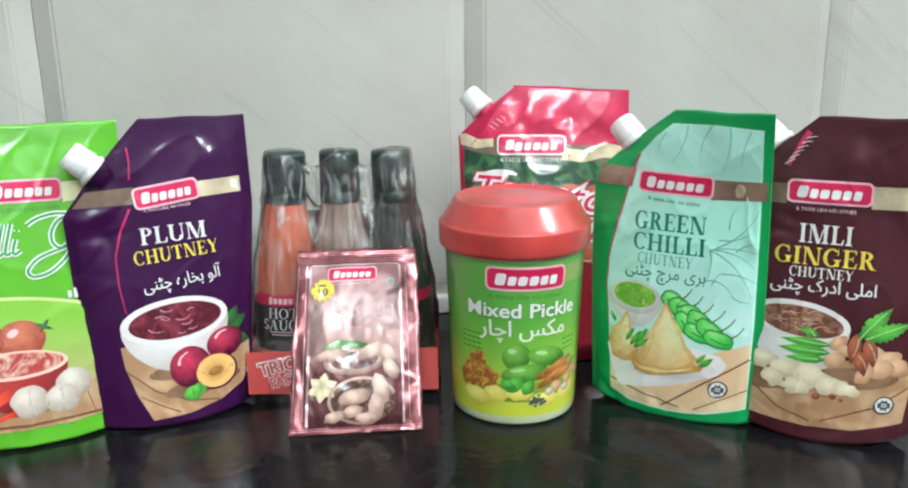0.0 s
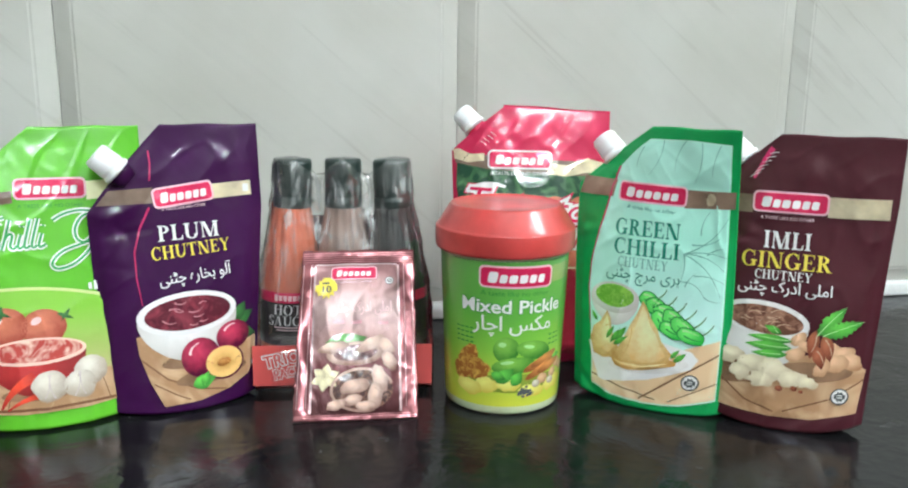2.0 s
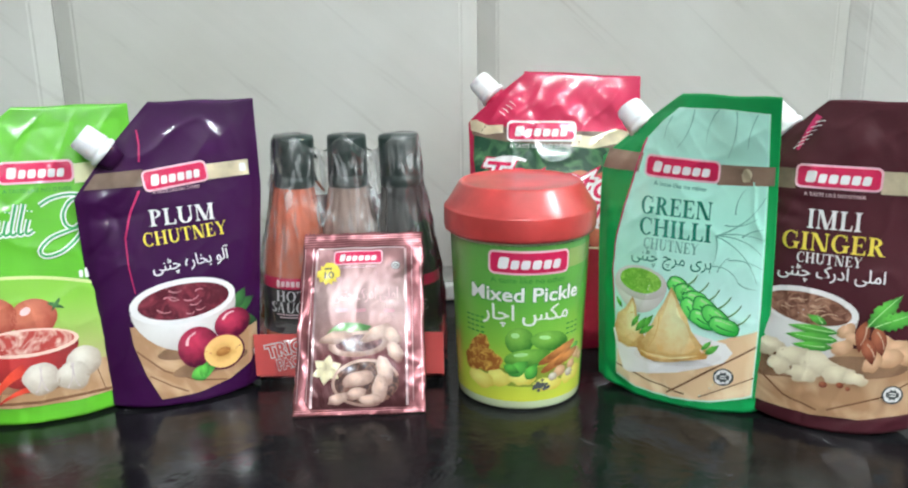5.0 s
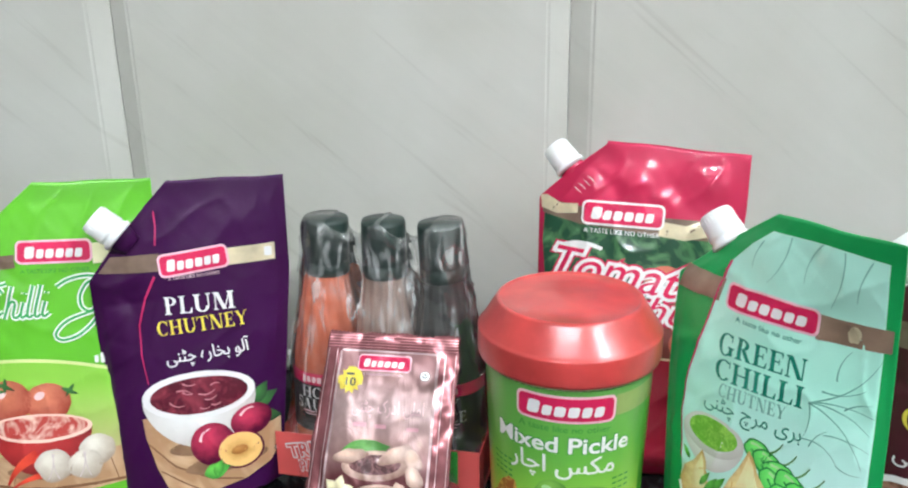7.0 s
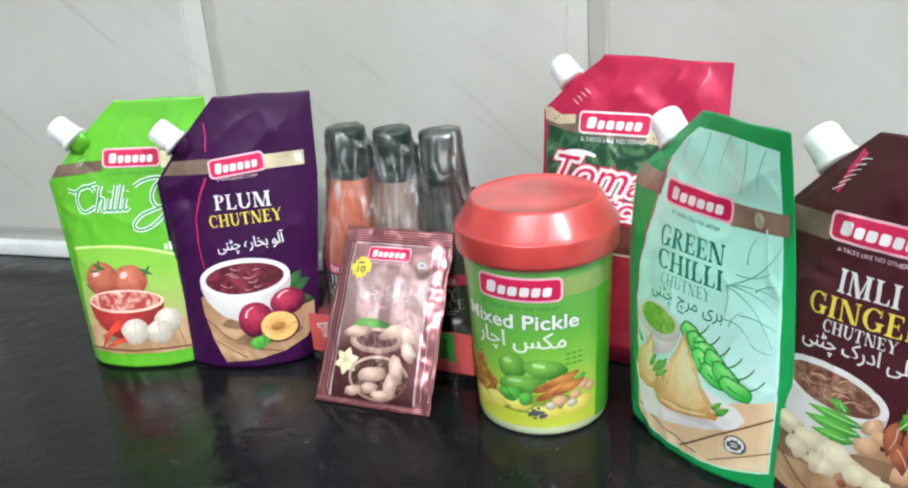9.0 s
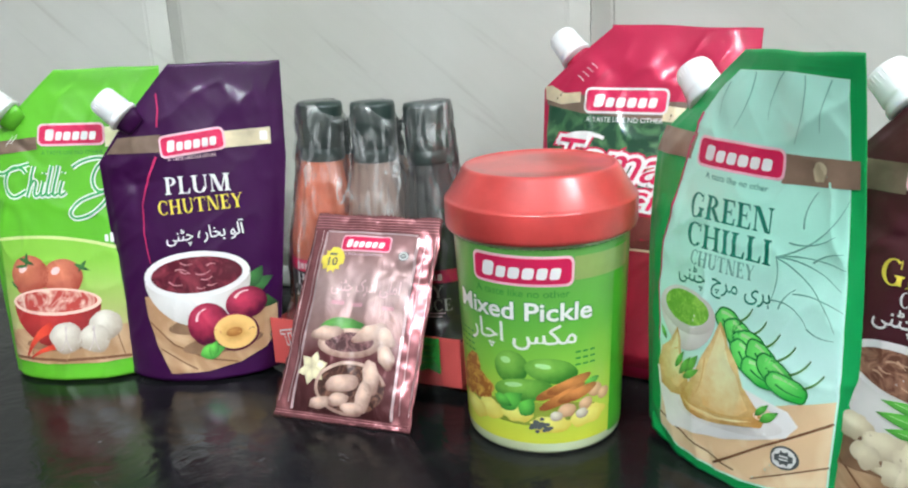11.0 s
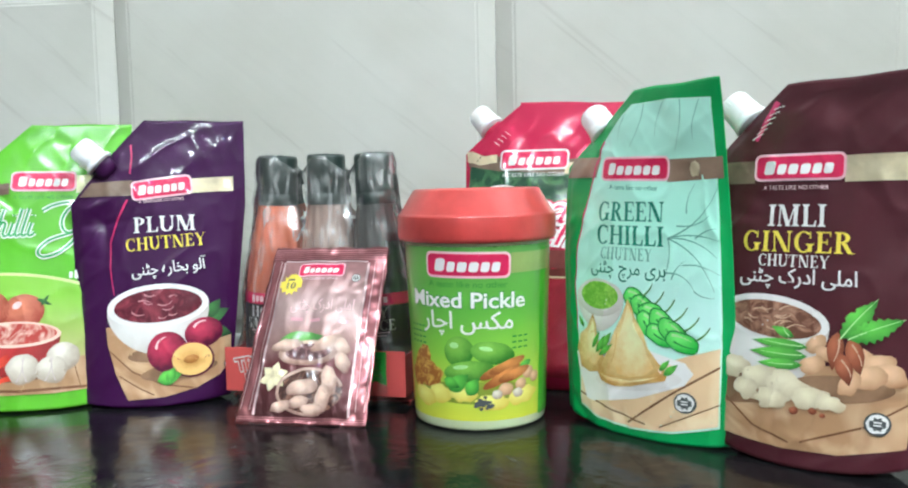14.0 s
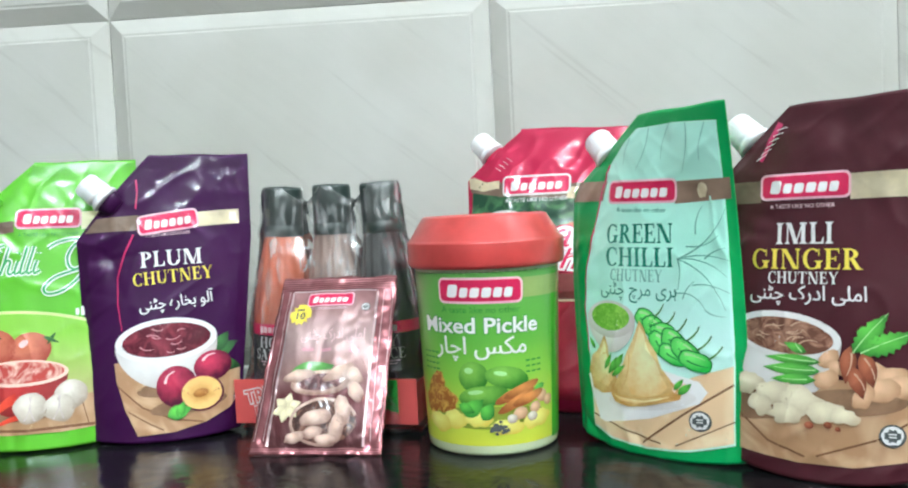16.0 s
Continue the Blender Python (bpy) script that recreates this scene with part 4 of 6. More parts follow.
def letters(name, body, cx, cy, w, h, material, parent, place, lift=0.5, rot=0.0, shear=0.0, bold=0.0, label="", grow=0.0, serif=False):
    """Words in the built-in font, fitted to a box of w x h mm round (cx, cy). grow: grown outwards by so much of the letter height. serif: as Roman capitals with thick and thin strokes."""
    bm = bmesh.new()
    if serif:
        pen, k = 0.0, 0
        for ch in body:
            wide, strokes = roman(ch)
            for ring in strokes:
                bm.faces.new([bm.verts.new((pen + x, y, k * 0.0015)) for x, y in ring])
                k += 1
            pen += wide + 0.09
        xs, ys = [v.co.x for v in bm.verts], [v.co.y for v in bm.verts]
        x0, x1, y0, y1 = min(xs), max(xs), min(ys), max(ys)
    else:
        me = glyphs(body, shear)
        x0, x1, y0, y1 = extent(me)
        if grow:
            bpy.data.meshes.remove(me)
            me = glyphs(body, shear, grow)
        bm.from_mesh(me)
        bpy.data.meshes.remove(me)
    bmesh.ops.triangulate(bm, faces=bm.faces[:])
    c, s = math.cos(radians(rot)), math.sin(radians(rot))
    for v in bm.verts:
        x, y = ((v.co.x - x0) / (x1 - x0) - 0.5) * w, ((v.co.y - y0) / (y1 - y0) - 0.5) * h
        v.co = Vector((cx + x * c - y * s, v.co.z, cy + x * s + y * c))
    if bold and not serif:
        base = bm.copy()
        for dx, dy in ((bold, 0), (-bold, 0), (0, bold * 0.5)):
            me = bpy.data.meshes.new("t")
            base.to_mesh(me)
            me.transform(Matrix.Translation((dx * h * 1.6, 0.02 + 0.01 * dx / bold, dy * h * 1.6)))
            bm.from_mesh(me)
            bpy.data.meshes.remove(me)
        base.free()
    for _ in range(4):
        far = [e for e in bm.edges if e.calc_length() > 2.4]
        if not far:
            break
        bmesh.ops.subdivide_edges(bm, edges=far, cuts=1)
        bmesh.ops.triangulate(bm, faces=[f for f in bm.faces if len(f.verts) > 3])
    for v in bm.verts:
        v.co = place(v.co.x, v.co.z, lift + v.co.y)
    bm.normal_update()
    for f in bm.faces:
        if f.normal.y > 0:
            f.normal_flip()
    return part(name, bm, material, parent, label)


def visual(codes):
    """Joined right-to-left letters, put in the order in which they stand from the left."""
    return "".join(chr(int(c, 16)) if c != "_" else " " for c in codes.split())[::-1]


CHATNI = "FB7C FB69 FEE8 FBFD"
URDU_PLUM = visual("FE81 FEDF FEEE _ FE91 FEA8 FE8E FEAD FBA6 _ " + CHATNI)
URDU_GREEN = visual("FBA8 FEAE FBFC _ FEE3 FEAE FB7A _ " + CHATNI)
URDU_IMLI = visual("FE8D FEE3 FEE0 FBFD _ FE8D FEA9 FEAD FB8E _ " + CHATNI)
URDU_PICKLE = visual("FEE3 FB91 FEB2 _ FE8D FB7C FE8E FEAD")


def brand_badge(parent, place, cx, cy, w, h, rot=0.0, lift=0.6, rim=True, rim_mat=None):
    """The crimson badge; the maker's name on it is plain white bars."""
    b = lay("brand_badge", [rrect(cx, cy, w, h, h * 0.24, rot)], rim_mat or BADGE_RIM, parent, place, lift, 1.6, label="pale-edged crimson brand badge")
    k = h * 0.09
    lay("badge_field", [rrect(cx, cy, w - 2 * k, h - 2 * k, h * 0.18, rot)], BADGE, b, place, lift + 0.15, 1.6)
    c, s = math.cos(radians(rot)), math.sin(radians(rot))
    bars = []
    x = -0.38 * w
    for i in range(6):
        bw, bh = (0.135 * w, 0.5 * h) if i == 0 else ((0.105, 0.118, 0.118, 0.105, 0.105)[i - 1] * w, 0.38 * h)
        mx, my = x + bw / 2, -0.26 * h + bh / 2
        bars.append([(cx + (mx + p) * c - (my + q) * s, cy + (mx + p) * s + (my + q) * c) for p, q in [(dx + 0.16 * dy, dy) for dx, dy in rrect(0, 0, bw * 0.9, bh, bw * 0.26)]])
        x += bw + 0.014 * w
    lay("name_bar", bars, WHITE_INK, b, place, lift + 0.3, 1.6)
    return b


def seal(parent, place, u, v, r, lift=0.75):
    s = lay("round_seal", [ell(u, v, r, r)], GREY_INK, parent, place, lift, label="small dark round printed seal")
    lay("seal_field", [ell(u, v, r * 0.82, r * 0.82, rough=0.12, n=32)], WHITE_INK, s, place, lift + 0.12)
    lay("seal_star", [[(u + r * q * math.cos(radians(22.5 * k)), v + r * q * math.sin(radians(22.5 * k))) for k in range(16) for q in ((0.66,) if k % 2 else (0.46,))]], GREY_INK, s, place, lift + 0.24)
    lay("seal_bar", [rrect(u, v + r * d, r * 0.6, r * 0.12, r * 0.04) for d in (0.15, -0.1)], WHITE_INK, s, place, lift + 0.36)


def hatch(parent, place, pts, lift=0.5):
    lay("tear_mark", [stroke_pts(bend(a, b, c, d, 0.2, 4), 0.34) for a, b, c, d in pts], WHITE_INK, parent, place, lift)


def bowl_shape(cx, cy, rx, ry, deep, rot=0.0, n=22):
    """The outside of a bowl seen from the front, below its rim."""
    pts = []
    for k in range(n + 1):
        a = math.pi + math.pi * k / n
        x = rx * math.cos(a)
        y = deep * math.sin(a) * (1 if abs(math.cos(a)) < 0.999 else 1)
        x *= 1 - 0.12 * abs(math.sin(a)) ** 2
        pts.append((x, y))
    c, s = math.cos(radians(rot)), math.sin(radians(rot))
    return [(cx + x * c - y * s, cy + x * s + y * c) for x, y in pts]


SHINE_INK = pm("pale_highlight_ink", (0.72, 0.5, 0.5))
SHADOW_INK = pm("printed_shadow", (0.2, 0.11, 0.06), vary=0.2)
SAUCE_GLINT = pm("sauce_glint_ink", (0.48, 0.22, 0.24))
BROWN_GLINT = pm("brown_glint_ink", (0.5, 0.32, 0.22))


def glints(parent, place, cx, cy, rx, ry, material, lift, seed, n=9):
    """Curled bright marks on a printed sauce."""
    rnd = random.Random(seed)
    for _ in range(n):
        a, q = rnd.uniform(0, 6.28), rnd.uniform(0.25, 0.8)
        x, y = cx + rx * q * math.cos(a), cy + ry * q * math.sin(a)
        d = rnd.uniform(2.0, 4.5)
        lay("sauce_glint", [stroke_pts(bend(x - d, y - 0.3 * d * math.cos(a), x + d, y + 0.3 * d * math.cos(a), rnd.choice((-1, 1)) * d * 0.35, 6), 0.75, 0.4)], material, parent, place, lift)


def plum_art():
    e = pl

    def f(u, v, lift=0.0):
        return P_PL.place(u + 1.2, v + 0.8, lift)
    lay("band", [[(-54, 126.5), (-22, 126.5), (-22, 136), (-47, 135)]], DULL_BAND, e, f, 0.3)
    lay("gold_band", [[(12, 127.5), (37, 129), (37, 138), (12, 136.5)]], GOLD, e, f, 0.3, label="gold foil band")
    lay("band_mark", [rrect(33.5, 133.5, 4, 5, 0.6)], WHITE_INK, e, f, 0.5)
    lay("magenta_line", [stroke_pts([(-23, 158), (-22.5, 150), (-23.5, 140)], 0.9), stroke_pts([(-25, 124), (-31, 112), (-35, 98), (-35, 82), (-33, 66)], 1.3, 0.4)], MAG_LINE, e, f, 0.35)
    brand_badge(e, f, -4.8, 131.0, 36, 12.4, 7)
    letters("tagline", "A TASTE LIKE NO OTHER", -5, 123.3, 26, 1.8, PINK_INK, e, f, 0.4, 4)
    letters("title", "PLUM", -3.4, 108.6, 36, 9.6, WHITE_INK, e, f, 0.5, 2, bold=0.012, serif=True)
    letters("title", "CHUTNEY", -2.6, 97.6, 46.5, 8.0, YELLOW_INK, e, f, 0.5, 4, bold=0.01, label="yellow title lettering", serif=True)
    letters("urdu_title", URDU_PLUM, -1, 81.5, 43, 11, WHITE_INK, e, f, 0.5, 5, bold=0.006)
    pic = lay("picture", [[(-38, 47), (-37, 36), (-32, 19), (-25, 3.5), (-4, 4.5), (14, 9), (27, 16), (33, 25), (33.5, 40), (25, 44), (0, 48), (-25, 48)]], WOOD, e, f, 0.35, label="printed wooden board with bowl and plums")
    lay("board_seam", [stroke_pts([(-36, 33), (-22, 20), (-5, 12), (12, 9)], 0.9), stroke_pts([(-30, 18), (-18, 10), (-10, 6)], 0.8)], WOOD_DARK, pic, f, 0.5)
    lay("dark_foliage", [leaf_pts(14, 46, 33, 56, 0.22), leaf_pts(22, 44, 34, 40, 0.3), leaf_pts(20, 50, 28, 62, 0.25)], LEAF_DARK, pic, f, 0.5)
    lay("bowl_shade", [ell(-8, 30, 17, 4.5, 4)], SHADOW_INK, pic, f, 0.5)
    lay("bowl", [bowl_shape(-7.8, 57, 29.6, 12, 27, 4)], CERAMIC, pic, f, 0.55, label="white printed bowl")
    lay("bowl_rim", [ell(-7.8, 59, 29.6, 13, 4)], RIMW, pic, f, 0.7)
    lay("sauce", [ell(-7.4, 59, 25.6, 10, 4)], PLUM_SAUCE, pic, f, 0.85, label="dark red printed plum sauce")
    glints(pic, f, -7.4, 59, 24, 9, SAUCE_GLINT, 0.92, 5)
    lay("fruit_shade", [ell(4, 20, 22, 5, 8)], SHADOW_INK, pic, f, 0.6)
    lay("plum", [ell(18.5, 42, 11, 8.8, 20)], PLUM_SKIN, pic, f, 0.9)
    lay("plum", [ell(-2, 31, 11.8, 12.2)], PLUM_SKIN, pic, f, 1.0)
    lay("plum_shine", stroke_pts(bend(-8.5, 33, -3, 40, 1.6, 6), 1.6, 0.4), SHINE_INK, pic, f, 1.03)
    lay("plum_shine", stroke_pts(bend(13, 45, 20, 49, 1.2, 6), 1.5, 0.4), SHINE_INK, pic, f, 0.94)
    cut = lay("cut_plum", [ell(12, 26, 12.3, 10.6, 8)], PLUM_SKIN, pic, f, 1.1)
    lay("plum_flesh", [ell(11.8, 26.2, 11.4, 9.7, 8)], PLUM_FLESH, pic, f, 1.2, label="orange-yellow cut plum face")
    lay("plum_pit", [ell(11.4, 26.2, 4.4, 2.5, 12)], PIT, pic, f, 1.3)
    lay("leaf", [leaf_pts(-8, 14, 6, 18, 0.3), leaf_pts(-2, 13, 2, 22, 0.28)], LEAF, pic, f, 1.25)
    seal(e, f, 32.5, 22, 3.4)


def cg_art():
    f, e = P_CG.place, cg
    lay("band", [[(-48, 127.5), (-9, 131), (-9, 138), (-42, 136)]], DULL_BAND, e, f, 0.3)
    lay("cream_band", [[(30, 131), (58, 133), (58, 144), (30, 142)]], CREAM, e, f, 0.3)
    brand_badge(e, f, 11, 138.6, 38.5, 12.6, -1)
    letters("tagline", "A TASTE LIKE NO OTHER", 11, 128.6, 35, 2.2, DKGREEN_INK, e, f, 0.4, -1)
    letters("title_edge", "arlic", 46, 109, 26, 14, WHITE_INK, e, f, 0.4, -2, 0.35, grow=0.04)
    letters("title", "arlic", 46, 109, 26, 14, LIME_TITLE, e, f, 0.6, -2, 0.35)
    script = {
        "C": ([(-16, 118), (-19, 121), (-24.5, 120.8), (-28.4, 115), (-28, 108.5), (-23.5, 104.8), (-16.5, 108)], [(-35, 119.5), (-30, 118), (-25, 120), (-14, 123)]),
        "h": ([(-11.3, 121.5), (-13.3, 114), (-16.3, 104.5)], [(-15, 109), (-12.4, 113.2), (-10.4, 112.4), (-11.8, 106.4), (-10.2, 104.8), (-8, 106.5)]),
        "i": ([(-6, 112.8), (-7.8, 106.8), (-7, 104.8), (-5, 106.2)], [(-5.2, 117), (-5, 117.8)], [(4.8, 112.8), (3, 106.8), (3.8, 104.8), (6.6, 106.6)], [(5.7, 117), (5.9, 117.8)]),
        "l": ([(-0.6, 121.5), (-4.4, 107.4), (-3.5, 104.8), (-1.6, 106.2)], [(3.3, 121.5), (-0.6, 107.4), (0.2, 104.8), (2, 106.2)]),
        "G": ([(37, 118), (33, 122.6), (27, 121.5), (22.6, 115), (23, 108.5), (27, 106), (32, 110), (35, 115)], [(35, 115), (30, 102.5), (21, 94), (12, 91.5), (9, 95), (15, 101.5), (28, 106), (41, 110)], [(11, 120), (17, 123.4), (27, 125), (39, 122.5)]),
    }
    for strokes in script.values():
        for line in strokes:
            path = smooth_line(line)
            lay("title_edge", [stroke_pts(path, 3.0)], WHITE_INK, e, f, 0.4, joined=True)
            lay("title", [stroke_pts(path, 1.3)], LIME_TITLE, e, f, 0.6, joined=True)
    lay("small_bar", [rrect(28 + 3 * k, 80 + k * 0.4, 2, 4 + (k % 2) * 1.5, 0.6) for k in range(5)], WHITE_INK, e, f, 0.4)
    pic = lay("picture", [[(-34.5, 12)] + [(-36 + 76 * k / 14, 81 + 2.2 * math.sin(math.pi * k / 14 * 0.9) - 9 * (k / 14) ** 2) for k in range(15)] + [(43, 12), (20, 10), (-10, 10)]], fade("meadow_ink", [(0, (0.5, 0.33, 0.17)), (0.25, (0.42, 0.36, 0.17)), (0.55, (0.3, 0.42, 0.1)), (0.9, (0.2, 0.46, 0.05))]), e, f, 0.35, label="printed picture of tomatoes and sauce bowl")
    lay("cream_arc", [stroke_pts([(-36 + 76 * k / 14, 81 + 2.2 * math.sin(math.pi * k / 14 * 0.9) - 9 * (k / 14) ** 2) for k in range(15)], 1.8)], pm("olive_arc_ink", (0.5, 0.55, 0.24)), pic, f, 0.45)
    lay("wooden_board", [[(-34, 12), (-33.5, 29), (-5, 31), (42, 31), (43, 12), (20, 9.5), (-10, 9.5)]], WOOD, pic, f, 0.5)
    lay("board_seam", [stroke_pts([(-33, 13.5), (0, 11.5), (42, 13)], 1.6), stroke_pts([(-16, 29), (-20, 13)], 0.5), stroke_pts([(30, 29), (34, 13)], 0.5)], WOOD_DARK, pic, f, 0.6)
    for u, v, rx, ry in ((-18, 60, 12, 11.5), (2, 58.5, 12, 10.5)):
        lay("tomato", [ell(u, v, rx, ry, rough=0.06)], TOMATO, pic, f, 0.65)
        lay("tomato_shine", [ell(u - 4, v + 4, 3, 2, 30)], SHINE_INK, pic, f, 0.7)
    lay("tomato_leaf", [leaf_pts(-24, 70, -14, 66, 0.12), leaf_pts(-19, 73, -20, 64, 0.12), leaf_pts(-27, 65, -18, 66, 0.1), leaf_pts(9, 66, 18, 62, 0.12), leaf_pts(16, 68, 11, 61, 0.12), leaf_pts(-31, 57, -26, 52, 0.1)], LEAF_DARK, pic, f, 0.75)
    lay("bowl_shade", [ell(-3, 21, 20, 4)], SHADOW_INK, pic, f, 0.7)
    lay("red_bowl", [bowl_shape(-3.5, 44.5, 26.5, 8, 25)], RED_BOWL, pic, f, 0.8)
    lay("bowl_rim", [ell(-3.5, 45, 26.8, 7.8)], pm("bowl_rim_pale", (0.72, 0.48, 0.4)), pic, f, 0.9)
    lay("sauce", [ell(-3.5, 45.3, 24.6, 6.3)], RED_SAUCE, pic, f, 1.0)
    lay("red_chilli", [stroke_pts(bend(-5, 31, -23, 14, -2.5), 6.4, 0.2), stroke_pts(bend(0, 20, -20, 13, -1.5), 4.2, 0.2)], CHILLI_RED, pic, f, 1.05)
    for u, v, r in ((24.5, 31, 9), (2.5, 24.5, 9.6), (18.5, 23.5, 8.8)):
        lay("garlic", [ell(u, v, r, r * 0.92, rough=0.12, seed=u)], GARLIC, pic, f, 1.1 + 0.02 * (25 - v if v < 30 else 0))
    lay("garlic_line", [stroke_pts(bend(a, 31, b, 17, c), 0.45) for a, b, c in ((2, -1, 1.5), (3, 5, -1.5), (18, 15, 1.5), (19, 21, -1.2))], pm("garlic_shade", (0.5, 0.42, 0.42)), pic, f, 1.35)
    hatch(e, f, ((-24, 139, -28, 134), (-21, 140, -25, 135)))


def green_art():
    f, e = P_GR.place, gr
    left = [(-33, 150), (-36.5, 138), (-40, 122), (-44, 105), (-47, 88), (-47.5, 72), (-45, 50), (-43, 28), (-42, 10)]
    panel = lay("aqua_panel", [left + [(-28, 5.5), (-8, 4), (14, 5.5), (35, 10.5), (35.6, 60), (35, 110), (34, 166.5), (10, 168), (-15, 167.5), (-24, 160)]], AQUA, e, f, 0.35, 2.2, label="pale aqua printed front panel")
    lay("red_line", [stroke_pts(left[:7], 1.1, 0.5)], MAG_LINE, e, f, 0.5)
    lay("band", [[(-60, 131), (-36, 131), (-34, 141.5), (-57, 142)], [(9, 128), (37.5, 129.5), (37.5, 139.5), (9, 139)]], pm("brown_band", (0.2, 0.13, 0.09), vary=0.15), e, f, 0.5)
    lay("gold_mark", [ell(24, 134, 2.6, 3.6, rough=0.2)], GOLD, e, f, 0.65)
    veins = [bend(-6, 167, -14, 146, 2), bend(8, 168, 2, 150, -2), bend(17, 167, 14, 143, 2), bend(28, 166, 24, 148, -1), bend(-18, 163, -22, 150, -1),
             bend(11, 101, 35, 126, -4), bend(20, 113, 24, 127, 1.5), bend(15, 107, 31, 112, -2), bend(11, 101, 35, 100, 2), bend(24, 101, 34, 106, 1), bend(11, 101, 34, 92, 3), bend(11, 101, 33, 76, 4), bend(18, 88, 35, 84, 2),
             bend(11, 101, 10, 84, 1.5), bend(10, 84, 24, 76, 3), bend(24, 76, 33, 73, -1), bend(13, 81, 19, 90, 1)]
    lay("leaf_vein", [stroke_pts(q, 0.6, 0.3) for q in veins], VEIN, panel, f, 0.95, 1.5)
    brand_badge(e, f, -11, 135, 42.5, 12.2, -1)
    letters("tagline", "A taste like no other", -11, 125.6, 30, 2.4, TEAL_INK, e, f, 0.5, -2)
    letters("title", "GREEN", -12.3, 113.6, 40, 10, TEAL_INK, e, f, 0.5, 0, bold=0.008, serif=True)
    letters("title", "CHILLI", -12, 101.6, 40.5, 10, TEAL_INK, e, f, 0.5, 0, bold=0.008, serif=True)
    letters("title", "CHUTNEY", -13.4, 92.2, 31, 6.4, VEIN, e, f, 0.5, serif=True)
    letters("urdu_title", URDU_GREEN, -13.3, 83.2, 46, 10.5, TEAL_INK, e, f, 0.5)
    table = lay("table_picture", [[(-42, 28), (-41.7, 11), (-28, 6.5), (-8, 5), (14, 6.5), (34.5, 11.5), (35, 49), (20, 44), (0, 36), (-20, 32)]], WOOD_PALE, panel, f, 0.55, label="printed wooden table with plate of pastries")
    lay("table_seam", [stroke_pts([(-42, 17), (-20, 12), (0, 8)], 0.8), stroke_pts([(-10, 7), (12, 24), (35, 40)], 1.0), stroke_pts([(8, 8), (35, 22)], 0.6)], WOOD_DARK, panel, f, 0.65)
    lay("plate", [[(-45, 38), (-41, 24), (-37, 15), (-33, 14), (-5, 20), (20, 30), (24, 36), (20, 41), (-5, 47), (-30, 46)]], RIMW, panel, f, 0.75, label="white printed square plate")
    for k, (u, v, rx, ry, rot) in enumerate(((-7.5, 70.5, 6, 4.4, -20), (-2.5, 66.5, 7, 4.8, -38), (3, 63, 7.5, 5, -22), (1, 58, 7.5, 4.4, -48), (8.5, 59.5, 8, 5, -40), (8, 53.5, 8, 4.4, -20), (14, 55.5, 8, 4.8, -35), (18.5, 51, 8, 4.4, -18))):
        z = 0.8 + 0.035 * k
        lay("chilli_edge", [ell(u, v, rx + 0.7, ry + 0.7, rot, rough=0.12, seed=k + 3)], CHILLI_DEEP, panel, f, z)
        lay("green_chilli", [ell(u, v, rx, ry, rot, rough=0.14, seed=k + 3)], PEPPER, panel, f, z + 0.012)
        c, q = math.cos(radians(rot)), math.sin(radians(rot))
        lay("chilli_shine", [stroke_pts(bend(u - 0.7 * rx * c - 0.35 * ry * q, v - 0.7 * rx * q + 0.35 * ry * c, u + 0.5 * rx * c - 0.45 * ry * q, v + 0.5 * rx * q + 0.45 * ry * c, 0.8, 6), 1.5, 0.4)], CHILLI_SHINE, panel, f, z + 0.02)
        lay("chilli_crease", [stroke_pts(bend(u - 0.5 * rx * c, v - 0.5 * rx * q - 1, u + 0.8 * rx * c, v + 0.8 * rx * q - 0.6, -0.7, 6), 0.8, 0.4)], CHILLI_DEEP, panel, f, z + 0.024)
        if k not in (3, 5):
            lay("chilli_stalk", [stroke_pts(bend(u + 0.7 * rx, v + 0.2 * ry, u + rx + 4.5, v + ry + 3.5, -1), 1.0, 0.5)], LEAF_DULL, panel, f, z + 0.015)
    lay("plate_shade", [ell(-6, 29.5, 25, 5.5, 8)], pm("plate_shade_ink", (0.62, 0.6, 0.58)), panel, f, 0.8)
    lay("dip_bowl", [ell(-29.5, 68.8, 16, 9.8)], CERAMIC, panel, f, 0.95)
    lay("dip_bowl", [bowl_shape(-29.5, 68.3, 16, 8, 17)], CERAMIC, panel, f, 0.9)
    lay("green_dip", [ell(-29.5, 70, 12.8, 7.2)], DIP, panel, f, 1.05)
    lay("pastry", [[(-44, 40), (-42.5, 48), (-38, 52), (-33.5, 60), (-31, 55), (-29, 46), (-24, 37), (-28, 30.5), (-35, 29), (-41, 31)]], SAMOSA, panel, f, 1.1, label="golden printed fried pastry")
    lay("pastry_face", [[(-33.5, 58), (-32, 53), (-30.5, 46), (-27, 38), (-31, 33), (-37, 35), (-38, 44), (-36, 51)]], SAMOSA_PALE, panel, f, 1.15)
    lay("pastry", [[(-11, 69.5), (-8.5, 66), (-5, 59), (-1, 53.5), (2, 46), (7, 40), (12, 35), (11, 31.5), (2, 29), (-8, 26), (-18, 24.5), (-26, 26), (-29, 30), (-25.5, 36), (-22, 43), (-18, 53), (-14.5, 60)]], SAMOSA, panel, f, 1.2, label="golden printed fried pastry")
